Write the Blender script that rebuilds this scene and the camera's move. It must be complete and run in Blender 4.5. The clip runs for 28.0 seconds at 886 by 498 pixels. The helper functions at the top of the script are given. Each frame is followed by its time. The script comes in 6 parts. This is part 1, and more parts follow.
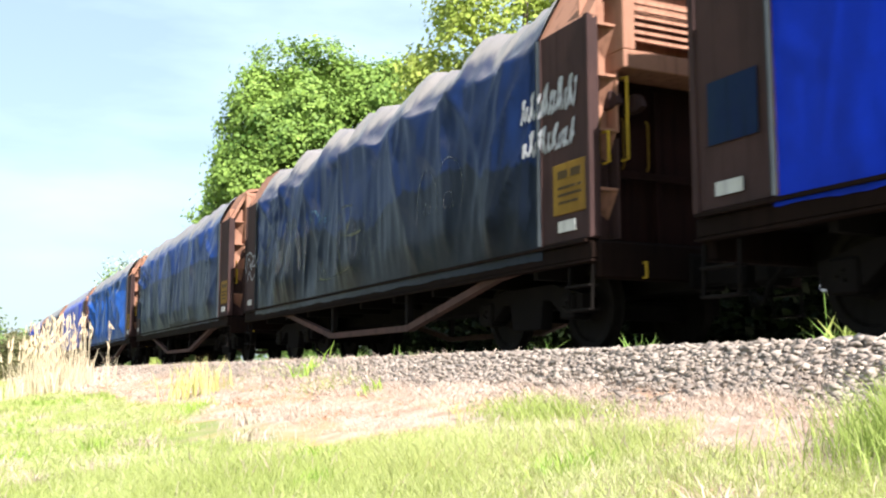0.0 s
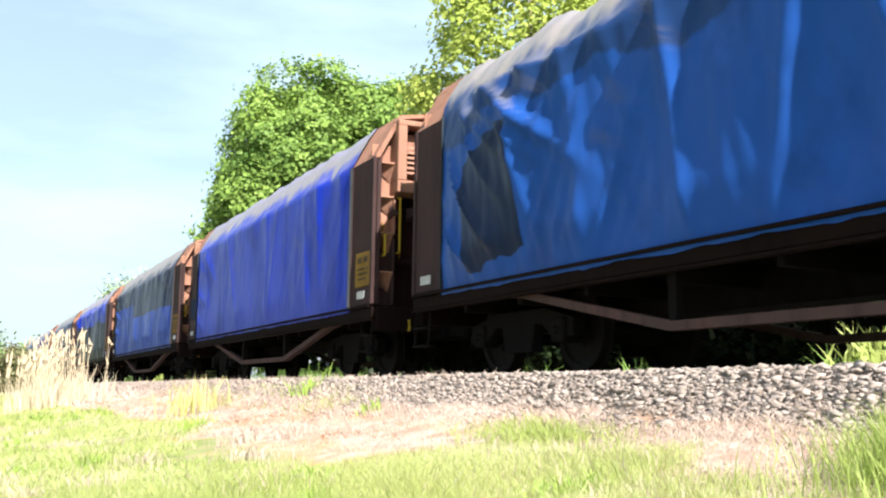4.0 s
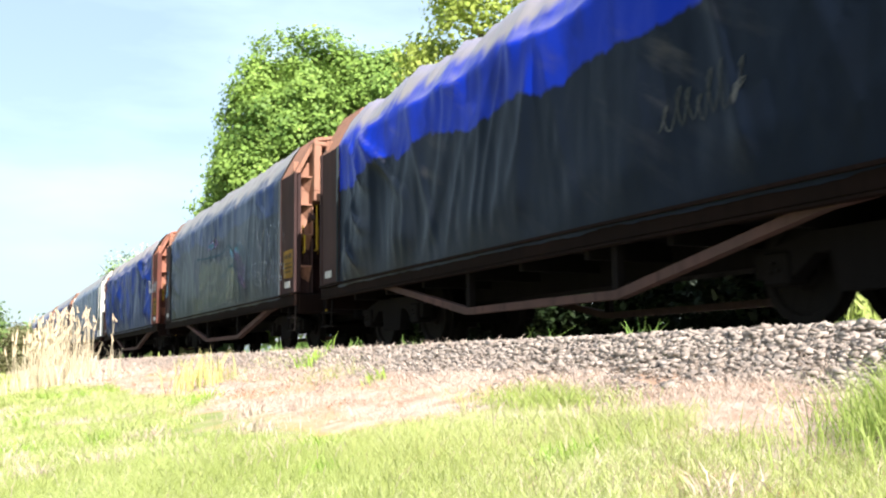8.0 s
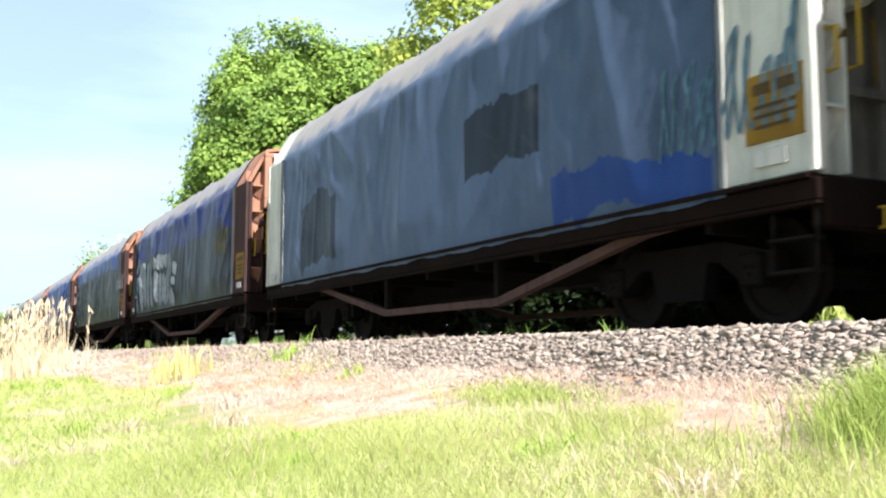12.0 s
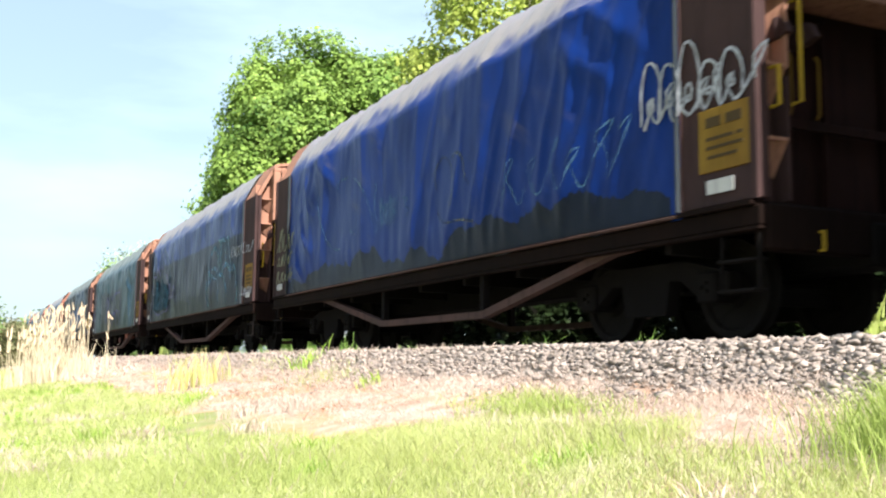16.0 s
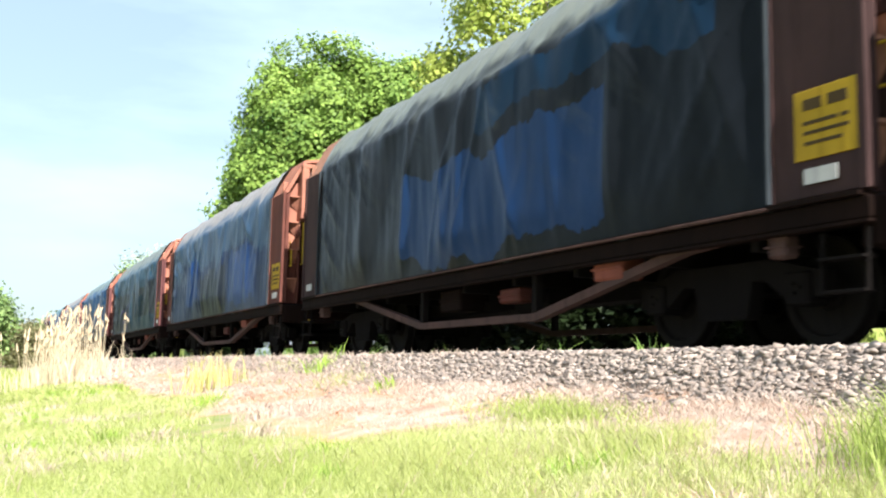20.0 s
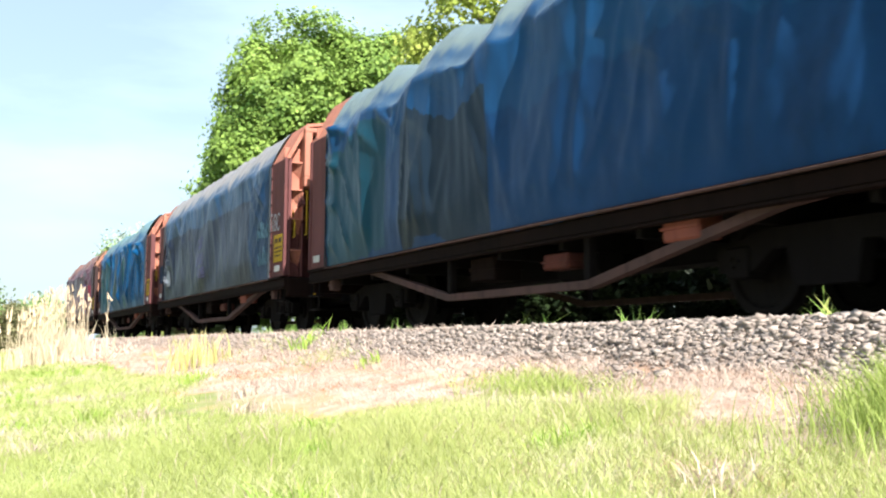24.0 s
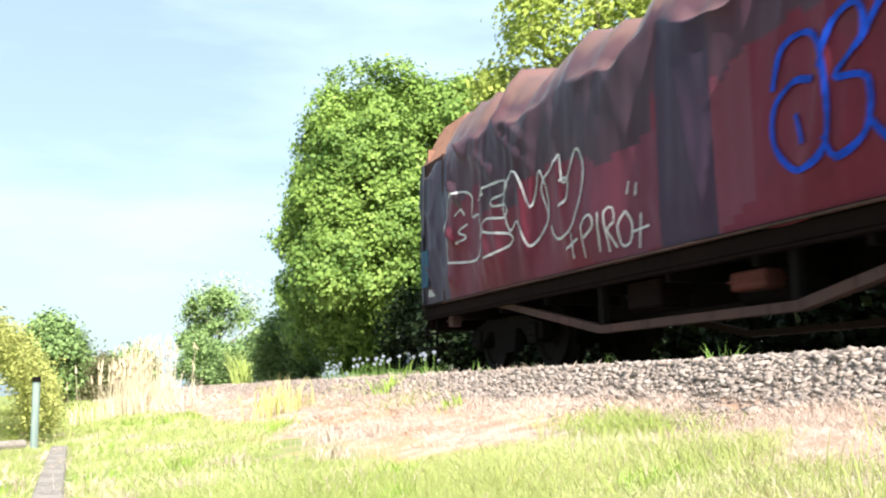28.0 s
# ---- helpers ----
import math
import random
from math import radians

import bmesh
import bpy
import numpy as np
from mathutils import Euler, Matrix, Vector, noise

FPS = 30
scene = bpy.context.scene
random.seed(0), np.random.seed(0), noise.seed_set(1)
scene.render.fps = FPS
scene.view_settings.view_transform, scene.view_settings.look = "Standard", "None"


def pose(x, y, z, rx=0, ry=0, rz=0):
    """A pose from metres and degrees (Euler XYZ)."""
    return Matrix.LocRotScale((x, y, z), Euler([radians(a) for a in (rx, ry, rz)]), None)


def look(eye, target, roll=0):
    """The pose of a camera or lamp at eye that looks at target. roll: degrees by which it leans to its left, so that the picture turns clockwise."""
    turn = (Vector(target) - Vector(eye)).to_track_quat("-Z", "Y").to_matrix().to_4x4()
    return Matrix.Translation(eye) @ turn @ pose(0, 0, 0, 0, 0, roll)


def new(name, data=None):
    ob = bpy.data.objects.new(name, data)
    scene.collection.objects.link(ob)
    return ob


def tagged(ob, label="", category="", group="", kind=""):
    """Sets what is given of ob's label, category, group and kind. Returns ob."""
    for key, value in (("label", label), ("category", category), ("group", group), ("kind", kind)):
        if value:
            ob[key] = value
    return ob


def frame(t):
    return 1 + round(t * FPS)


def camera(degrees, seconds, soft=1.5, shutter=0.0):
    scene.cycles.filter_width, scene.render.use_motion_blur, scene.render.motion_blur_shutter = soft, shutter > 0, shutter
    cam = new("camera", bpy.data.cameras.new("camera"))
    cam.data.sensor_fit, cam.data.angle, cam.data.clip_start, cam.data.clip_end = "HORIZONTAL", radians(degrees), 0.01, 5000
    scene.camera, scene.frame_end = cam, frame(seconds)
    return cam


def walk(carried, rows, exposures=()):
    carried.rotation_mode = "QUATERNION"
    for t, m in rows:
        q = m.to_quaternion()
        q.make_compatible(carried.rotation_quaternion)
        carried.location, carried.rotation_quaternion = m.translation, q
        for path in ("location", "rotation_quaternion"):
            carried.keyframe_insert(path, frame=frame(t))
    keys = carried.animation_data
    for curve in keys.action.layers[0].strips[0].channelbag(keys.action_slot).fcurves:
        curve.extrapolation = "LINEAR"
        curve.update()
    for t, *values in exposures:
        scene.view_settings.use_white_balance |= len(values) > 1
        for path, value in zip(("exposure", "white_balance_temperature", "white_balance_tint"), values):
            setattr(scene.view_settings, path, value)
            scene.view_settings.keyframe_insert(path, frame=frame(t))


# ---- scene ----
import functools

# camera on a low stand beside the line; x points to the track, y along it
EYE = 0.75
PATH = [
    (0.0, -25.60, 7.06, -0.01),
    (0.5, -25.00, 7.62, 0.34),
    (1.0, -24.89, 7.86, 0.23),
    (1.5, -25.23, 7.82, 0.30),
    (2.0, -25.36, 8.00, 0.06),
    (2.5, -25.83, 7.99, -0.72),
    (3.0, -25.93, 7.90, -0.80),
    (3.5, -25.61, 8.08, -1.06),
    (5.5, -26.17, 8.42, 0.02),
    (6.0, -26.04, 8.50, -0.58),
    (6.5, -23.97, 7.95, 0.07),
    (7.0, -24.44, 7.20, -0.14),
    (7.5, -25.96, 6.44, 0.19),
    (8.0, -25.40, 6.43, 0.63),
    (8.5, -25.24, 5.96, 0.51),
    (9.0, -25.21, 5.38, 0.63),
    (9.5, -25.14, 5.62, 0.66),
    (10.0, -25.48, 6.01, 0.55),
    (10.5, -26.40, 5.88, -0.46),
    (11.0, -26.57, 5.73, 0.17),
    (11.5, -26.68, 5.96, 0.08),
    (13.5, -26.48, 6.60, -0.26),
    (14.0, -26.67, 6.66, 0.10),
    (14.5, -26.58, 6.55, -0.23),
    (15.0, -26.17, 6.52, -0.28),
    (15.5, -25.68, 6.55, -0.64),
    (16.0, -25.69, 6.70, -0.60),
    (16.5, -25.60, 6.66, -0.81),
    (17.0, -25.28, 6.56, -1.20),
    (17.5, -25.30, 6.64, -0.95),
    (18.0, -24.92, 6.79, -0.69),
    (18.5, -24.96, 6.74, -0.86),
    (19.0, -25.09, 6.88, -1.00),
    (19.5, -24.89, 6.95, -1.20),
    (20.0, -24.87, 6.97, -1.19),
    (20.5, -24.81, 7.00, -1.43),
    (22.5, -25.13, 6.80, -1.80),
    (23.0, -24.34, 6.34, -1.05),
    (23.5, -24.56, 6.00, -0.51),
    (24.0, -25.72, 5.56, -0.34),
    (24.5, -25.51, 5.06, 0.64),
    (25.0, -23.72, 5.72, 0.85),
    (25.5, -23.53, 6.23, 0.83),
    (26.0, -23.45, 6.45, 0.89),
    (26.5, -23.19, 6.41, 0.90),
    (27.0, -21.34, 6.74, 0.67),
    (27.5, -21.10, 7.38, 0.66),
    (28.0, -21.08, 7.94, 0.90),
]

cam = camera(47.7, 28.0, soft=2.15, shutter=0.14)
walk(cam, [(t, pose(0, 0, EYE, 90 + pitch, roll, yaw)) for t, yaw, pitch, roll in PATH],
     exposures=((0.0, 1.6), (28.0, 1.6)))

# ---- light ----
SUN_EL, SUN_AZ = 38.0, -2.0     # azimuth from -y towards +x
world = bpy.data.worlds.new("sky")
scene.world = world
world.use_nodes = True
wn = world.node_tree
wn.nodes.clear()
sky = wn.nodes.new("ShaderNodeTexSky")
sky.sky_type, sky.sun_disc = "NISHITA", False
sky.sun_elevation, sky.sun_rotation = radians(SUN_EL), radians(180 - SUN_AZ)
sky.air_density, sky.dust_density, sky.ozone_density = 1.0, 2.2, 1.0
wcoord = wn.nodes.new("ShaderNodeTexCoord")
wmap = wn.nodes.new("ShaderNodeMapping")
wmap.inputs["Scale"].default_value = (1.2, 1.2, 4.5)
wnoise = wn.nodes.new("ShaderNodeTexNoise")
wnoise.inputs["Scale"].default_value, wnoise.inputs["Detail"].default_value = 2.2, 6.0
wramp = wn.nodes.new("ShaderNodeMapRange")
wramp.inputs["From Min"].default_value, wramp.inputs["From Max"].default_value = 0.42, 0.70
wramp.inputs["To Min"].default_value, wramp.inputs["To Max"].default_value = 0.38, 0.90
wmix = wn.nodes.new("ShaderNodeMix")
wmix.data_type = "RGBA"
wmix.inputs["B"].default_value = (5.8, 7.5, 8.7, 1)
wbg = wn.nodes.new("ShaderNodeBackground")
wbg.inputs["Strength"].default_value = 0.060
wout = wn.nodes.new("ShaderNodeOutputWorld")
wn.links.new(wcoord.outputs["Generated"], wmap.inputs["Vector"])
wn.links.new(wmap.outputs["Vector"], wnoise.inputs["Vector"])
wn.links.new(wnoise.outputs["Fac"], wramp.inputs["Value"])
wn.links.new(wramp.outputs["Result"], wmix.inputs["Factor"])
wn.links.new(sky.outputs["Color"], wmix.inputs["A"])
wn.links.new(wmix.outputs["Result"], wbg.inputs["Color"])
wn.links.new(wbg.outputs["Background"], wout.inputs["Surface"])

sun = new("sun", bpy.data.lights.new("sun", "SUN"))
sun.data.energy, sun.data.angle, sun.data.color = 5.0, radians(0.5), (1.0, 0.95, 0.86)
to_sun = Vector((math.sin(radians(SUN_AZ)) * math.cos(radians(SUN_EL)),
                 -math.cos(radians(SUN_AZ)) * math.cos(radians(SUN_EL)), math.sin(radians(SUN_EL))))
sun.matrix_world = look(to_sun * 60, (0, 0, 0))


# ---- materials ----
class Nodes:
    """A small builder for node materials."""

    def __init__(self, name, rough=0.8, metal=0.0, gloss=0.3):
        self.mat = bpy.data.materials.new(name)
        self.mat.use_nodes = True
        self.tree = self.mat.node_tree
        self.bsdf = self.tree.nodes["Principled BSDF"]
        self.bsdf.inputs["Roughness"].default_value = rough
        self.bsdf.inputs["Metallic"].default_value = metal
        self.bsdf.inputs["Specular IOR Level"].default_value = gloss

    def node(self, kind, **values):
        n = self.tree.nodes.new("ShaderNode" + kind)
        for key, value in values.items():
            n.inputs[key.replace("_", " ")].default_value = value
        return n

    def link(self, a, b):
        self.tree.links.new(a, b)

    def coords(self, kind="Object", scale=(1, 1, 1)):
        c = self.node("TexCoord")
        m = self.node("Mapping", Scale=scale)
        self.link(c.outputs[kind], m.inputs["Vector"])
        return m.outputs["Vector"]

    def noise(self, vector, scale, detail=4.0, rough=0.55):
        n = self.node("TexNoise", Scale=scale, Detail=detail, Roughness=rough)
        self.link(vector, n.inputs["Vector"])
        return n.outputs["Fac"]

    def ramp(self, value, lo, hi, a=0.0, b=1.0):
        n = self.node("MapRange", From_Min=lo, From_Max=hi, To_Min=a, To_Max=b)
        self.link(value, n.inputs["Value"])
        return n.outputs["Result"]

    def math(self, op, a, b=None):
        n = self.tree.nodes.new("ShaderNodeMath")
        n.operation = op
        for i, v in enumerate((a, b)):
            if v is None:
                continue
            if isinstance(v, (int, float)):
                n.inputs[i].default_value = v
            else:
                self.link(v, n.inputs[i])
        return n.outputs[0]

    def mix(self, fac, a, b, blend="MIX"):
        n = self.tree.nodes.new("ShaderNodeMix")
        n.data_type, n.blend_type = "RGBA", blend
        if isinstance(fac, (int, float)):
            n.inputs["Factor"].default_value = fac
        else:
            self.link(fac, n.inputs["Factor"])
        for key, v in (("A", a), ("B", b)):
            if isinstance(v, tuple):
                n.inputs[key].default_value = (*v[:3], 1)
            else:
                self.link(v, n.inputs[key])
        return n.outputs["Result"]

    def color(self, c):
        if isinstance(c, tuple):
            self.bsdf.inputs["Base Color"].default_value = (*c[:3], 1)
        else:
            self.link(c, self.bsdf.inputs["Base Color"])

    def bump(self, height, strength=0.4, distance=0.01):
        n = self.node("Bump", Strength=strength, Distance=distance)
        self.link(height, n.inputs["Height"])
        self.link(n.outputs["Normal"], self.bsdf.inputs["Normal"])


def painted_steel(name, base, worn, rough=0.7, metal=0.0, grain=14.0):
    m = Nodes(name, rough, metal, 0.04)
    v = m.coords("Object")
    big, fine = m.noise(v, 1.3, 5), m.noise(v, grain, 6)
    streak = m.noise(m.coords("Object", (6, 6, 0.5)), 2.0, 4)
    c = m.mix(m.ramp(big, 0.4, 0.7), base, worn)
    c = m.mix(m.ramp(streak, 0.52, 0.72, 0.0, 0.6), c, tuple(x * 0.45 for x in worn))
    c = m.mix(m.ramp(fine, 0.58, 0.75, 0.0, 0.5), c, tuple(x * 0.7 for x in base))
    m.color(c)
    m.bump(fine, 0.25, 0.004)
    return m.mat


def two_tone(name, a, b, scale=6.0, rough=0.9, lo=0.35, hi=0.65, bump=0.3):
    m = Nodes(name, rough)
    v = m.coords("Object")
    n1, n2 = m.noise(v, scale, 5), m.noise(v, scale * 7, 4)
    c = m.mix(m.ramp(n1, lo, hi), a, b)
    c = m.mix(m.ramp(n2, 0.5, 0.8, 0.0, 0.4), c, tuple(x * 0.6 for x in a))
    m.color(c)
    m.bump(n2, bump, 0.01)
    return m.mat


def leafy(name, dark, light, translucent=0.3, rough=0.55, vary=0.65):
    m = Nodes(name, rough, gloss=0.15)
    g = m.tree.nodes.new("ShaderNodeNewGeometry")
    v = m.coords("Object")
    patch = m.noise(v, 0.5, 3)
    f = m.math("ADD", m.math("MULTIPLY", g.outputs["Random Per Island"], vary), m.ramp(patch, 0.3, 0.7, 0.0, 1 - vary))
    m.color(m.mix(f, dark, light))
    tr = m.node("BsdfTranslucent")
    m.link(m.mix(f, tuple(x * 1.2 for x in dark), tuple(x * 1.2 for x in light)), tr.inputs["Color"])
    mix = m.node("MixShader", Fac=translucent)
    m.link(m.bsdf.outputs["BSDF"], mix.inputs[1])
    m.link(tr.outputs["BSDF"], mix.inputs[2])
    out = m.tree.nodes["Material Output"]
    m.link(mix.outputs["Shader"], out.inputs["Surface"])
    return m.mat


OXIDE = painted_steel("oxide_red_steel", (0.20, 0.066, 0.047), (0.14, 0.052, 0.04))
# very dark base colours, mostly for parts below the wagon floor
OXIDE_DARK = painted_steel("dark_oxide_steel", (0.011, 0.006, 0.005), (0.007, 0.0045, 0.004), 0.85)
BLACK_STEEL = painted_steel("black_steel", (0.007, 0.006, 0.006), (0.010, 0.0085, 0.008), 0.9)
CHORD = painted_steel("dusty_brown_steel", (0.080, 0.047, 0.043), (0.058, 0.040, 0.037), 0.85)
WHITE_STEEL = painted_steel("white_painted_steel", (0.5, 0.5, 0.49), (0.36, 0.36, 0.35))
YELLOW = painted_steel("yellow_paint", (0.36, 0.235, 0.025), (0.27, 0.17, 0.025))
SIGN_INK = painted_steel("dark_sign_ink", (0.05, 0.035, 0.02), (0.09, 0.06, 0.025))
PLATE_WHITE = painted_steel("white_plate", (0.42, 0.42, 0.42), (0.3, 0.3, 0.31))
WHEEL_STEEL = painted_steel("worn_wheel_steel", (0.012, 0.010, 0.009), (0.008, 0.007, 0.0065), 0.7)
RAIL_STEEL = painted_steel("rail_steel", (0.2, 0.13, 0.09), (0.12, 0.09, 0.07), 0.5, 0.7)


# ---- mesh helpers ----
def mesh_from(name, verts, faces, mat, smooth=False):
    me = bpy.data.meshes.new(name)
    me.from_pydata([tuple(v) for v in verts], [], [tuple(f) for f in faces])
    me.materials.append(mat)
    if smooth:
        me.polygons.foreach_set("use_smooth", [True] * len(me.polygons))
    me.update()
    return me


def quick_mesh(name, verts, quads, mat, smooth=False):
    """A mesh of quads (n, 4) or triangles (n, 3) straight from arrays."""
    me = bpy.data.meshes.new(name)
    verts = np.asarray(verts, dtype=np.float32)
    quads = np.asarray(quads, dtype=np.int32)
    k = quads.shape[1]
    me.vertices.add(len(verts))
    me.vertices.foreach_set("co", verts.ravel())
    me.loops.add(quads.size)
    me.loops.foreach_set("vertex_index", quads.ravel())
    me.polygons.add(len(quads))
    me.polygons.foreach_set("loop_start", np.arange(0, quads.size, k, dtype=np.int32))
    if smooth:
        me.polygons.foreach_set("use_smooth", np.ones(len(quads), dtype=bool))
    me.materials.append(mat)
    me.update(calc_edges=True)
    me.validate()
    return me


def part(name, data, parent, label="", at=None):
    ob = new(name, data)
    ob.parent = parent
    if at is not None:
        ob.matrix_basis = at
    return tagged(ob, label)


class Shape:
    """Collects boxes, prisms and tubes into one mesh."""

    def __init__(self):
        self.v, self.f = [], []

    def add(self, verts, faces):
        o = len(self.v)
        self.v += [tuple(p) for p in verts]
        self.f += [tuple(i + o for i in f) for f in faces]
        return self

    def box(self, x0, x1, y0, y1, z0, z1, bevel=0.0):
        if bevel <= 0:
            c = [(x, y, z) for x in (x0, x1) for y in (y0, y1) for z in (z0, z1)]
            return self.add(c, [(0, 1, 3, 2), (4, 6, 7, 5), (0, 4, 5, 1), (2, 3, 7, 6), (0, 2, 6, 4), (1, 5, 7, 3)])
        bm = bmesh.new()
        bmesh.ops.create_cube(bm, size=1.0)
        for p in bm.verts:
            p.co = Vector(((x0 + x1) / 2 + p.co.x * (x1 - x0), (y0 + y1) / 2 + p.co.y * (y1 - y0),
                           (z0 + z1) / 2 + p.co.z * (z1 - z0)))
        bmesh.ops.bevel(bm, geom=bm.edges[:], offset=bevel, segments=1, affect="EDGES")
        bm.verts.index_update()
        self.add([p.co for p in bm.verts], [[q.index for q in f.verts] for f in bm.faces])
        bm.free()
        return self

    def prism(self, profile, axis, a, b):
        """A closed profile (pairs of the two other coordinates, in order) pushed along an axis from a to b."""
        def at(p, t):
            return {"x": (t, p[0], p[1]), "y": (p[0], t, p[1]), "z": (p[0], p[1], t)}[axis]
        n = len(profile)
        verts = [at(p, a) for p in profile] + [at(p, b) for p in profile]
        faces = [tuple(range(n - 1, -1, -1)), tuple(range(n, 2 * n))]
        faces += [(i, (i + 1) % n, n + (i + 1) % n, n + i) for i in range(n)]
        return self.add(verts, faces)

    def tube(self, pts, radius, sides=8, r_end=None):
        pts = [Vector(p) for p in pts]
        rings = []
        for i, p in enumerate(pts):
            d = (pts[min(i + 1, len(pts) - 1)] - pts[max(i - 1, 0)]).normalized()
            u = d.orthogonal().normalized() if i == 0 else (u - d * u.dot(d)).normalized()
            w = d.cross(u)
            r = radius if r_end is None else radius + (r_end - radius) * i / (len(pts) - 1)
            rings.append([p + (u * math.cos(a) + w * math.sin(a)) * r for a in
                          (2 * math.pi * k / sides for k in range(sides))])
        verts = [q for ring in rings for q in ring]
        faces = [(i * sides + k, i * sides + (k + 1) % sides, (i + 1) * sides + (k + 1) % sides, (i + 1) * sides + k)
                 for i in range(len(pts) - 1) for k in range(sides)]
        faces += [tuple(range(sides - 1, -1, -1)), tuple(range(len(verts) - sides, len(verts)))]
        return self.add(verts, faces)

    def beam(self, a, b, w, h, bevel=0.0):
        """A square bar from a to b, w across x and h across the other way."""
        a, b = Vector(a), Vector(b)
        d = (b - a).normalized()
        x = Vector((1, 0, 0))
        n = d.cross(x).normalized()
        verts = [p + x * (sx * w / 2) + n * (sn * h / 2) for p in (a, b) for sx, sn in ((-1, -1), (1, -1), (1, 1), (-1, 1))]
        return self.add(verts, [(0, 3, 2, 1), (4, 5, 6, 7), (0, 1, 5, 4), (1, 2, 6, 5), (2, 3, 7, 6), (3, 0, 4, 7)])

    def mesh(self, name, mat, smooth=False):
        me = mesh_from(name, self.v, self.f, mat, smooth)
        bm = bmesh.new()
        bm.from_mesh(me)
        bmesh.ops.recalc_face_normals(bm, faces=bm.faces)
        bm.to_mesh(me)
        bm.free()
        return me


# ---- ground ----
TRACK_X, RAIL_Z = 6.5, 1.0
CREST_X, TOE_X = 3.98, 3.6


def ground_z(x, y):
    """Height of the earth under grass and ballast."""
    xs = (-60, -6, -2, 0.5, 2.2, 2.9, TOE_X, CREST_X, 9.0, 9.6, 14, 60)
    zs = (0.0, 0.0, 0.0, 0.06, 0.34, 0.45, 0.64, 0.90, 0.90, 0.80, 0.8, 0.8)
    return np.interp(x, xs, zs)


def lumpy(x, y):
    return 0.03 * np.sin(1.9 * x + 0.7 * y) * np.sin(0.9 * y - 0.6 * x) + 0.02 * np.sin(4.1 * y + 1.3) * np.sin(3.3 * x)


def ground_grid():
    xs = np.concatenate([[-3000, -400, -60, -20], np.arange(-8, 3.2, 0.4), np.arange(3.2, 4.2, 0.1), np.arange(4.4, 10, 0.4),
                         [11, 13, 16, 24, 60, 400, 3000]])
    ys = np.concatenate([[-3000, -300, -40, -10], np.arange(-4, 30, 0.4), np.arange(30, 80, 2.5), [90, 120, 200, 400, 900, 3500]])
    gx, gy = np.meshgrid(xs, ys)
    near = (np.abs(gx) < 24) & (gy < 100) & (gx < 3.6)
    gz = ground_z(gx, gy) + np.where(near, lumpy(gx, gy), 0)
    v = np.stack([gx, gy, gz], -1).reshape(-1, 3)
    n, m = len(ys), len(xs)
    i = (np.arange(n - 1)[:, None] * m + np.arange(m - 1)[None]).ravel()
    return v, np.stack([i, i + 1, i + m + 1, i + m], -1)


def ground_material():
    m = Nodes("verge_earth", 0.95)
    v = m.coords("Object")
    sep = m.node("SeparateXYZ")
    m.link(v, sep.inputs["Vector"])
    big, mid, fine = m.noise(v, 0.7, 4), m.noise(v, 4.0, 5), m.noise(v, 40.0, 5)
    straw = m.mix(m.ramp(mid, 0.4, 0.65), (0.43, 0.345, 0.295), (0.29, 0.19, 0.14))
    green = m.mix(m.ramp(mid, 0.35, 0.65), (0.14, 0.19, 0.05), (0.24, 0.26, 0.09))
    edge = m.math("ADD", sep.outputs["X"], m.ramp(big, 0.2, 0.8, -0.7, 0.7))
    rust = m.ramp(m.noise(m.coords("Object", (1.6, 0.7, 1)), 1.1, 5, 0.6), 0.50, 0.62, 0.0, 0.75)
    straw = m.mix(rust, straw, m.mix(m.ramp(fine, 0.4, 0.6), (0.40, 0.17, 0.075), (0.50, 0.27, 0.14)))
    c = m.mix(m.ramp(edge, 1.7, 2.2), green, straw)
    stone = m.mix(m.ramp(fine, 0.4, 0.6), (0.22, 0.19, 0.172), (0.31, 0.272, 0.25))
    c = m.mix(m.ramp(m.math("ADD", sep.outputs["X"], m.ramp(mid, 0.3, 0.7, -0.06, 0.06)), 3.58, 3.72), c, stone)
    c = m.mix(m.ramp(sep.outputs["X"], 9.7, 10.1), c, (0.07, 0.085, 0.03))
    m.color(c)
    m.bump(fine, 0.6, 0.03)
    return m.mat


gv, gq = ground_grid()
ground = tagged(new("ground", quick_mesh("ground", gv, gq, ground_material(), True)),
                "grassy railway verge rising to a grey ballast bed", "ground", kind="structure")


def travel(t):
    """Metres that the train has run at t seconds."""
    surge = np.interp(t, (0, 2, 3, 8, 9, 10, 11, 13, 15, 16, 17, 18, 20, 23, 25, 26, 27, 27.5, 28),
                      (-0.05, 0.12, 0.15, -0.05, -0.06, 0.05, 0.12, 0.0, -0.22, -0.2, 0.06, 0.06, 0.03, -0.04, 0.02, -0.30, -0.10, -0.02, 0.0))
    return 8.7742 * t + 0.07375 * t * t - 0.000772 * t ** 3 - 0.00000199 * t ** 4 + float(surge)


# ---- train ----
LEN, PITCH, WHEEL_R = 12.53, 13.97, 0.43
SIDE, DECK, EAVE = 1.30, 1.00, 3.14
PANEL = 0.92
WAGONS, WHEELS = [], {}


def roof_profile(grow=0.0):
    """Half the cross-section from the near side's foot over the roof to the far side's foot, as (x, z)."""
    half = [(-SIDE, DECK), (-SIDE, EAVE), (-1.18, 3.365), (-1.05, 3.60), (-0.93, 3.79), (-0.45, 3.87)]
    pts = half + [(0, 3.89)] + [(-x, z) for x, z in reversed(half)]
    return [(x + math.copysign(grow, x) if abs(x) > 0.01 else 0, z + (grow if z > DECK else 0)) for x, z in pts]


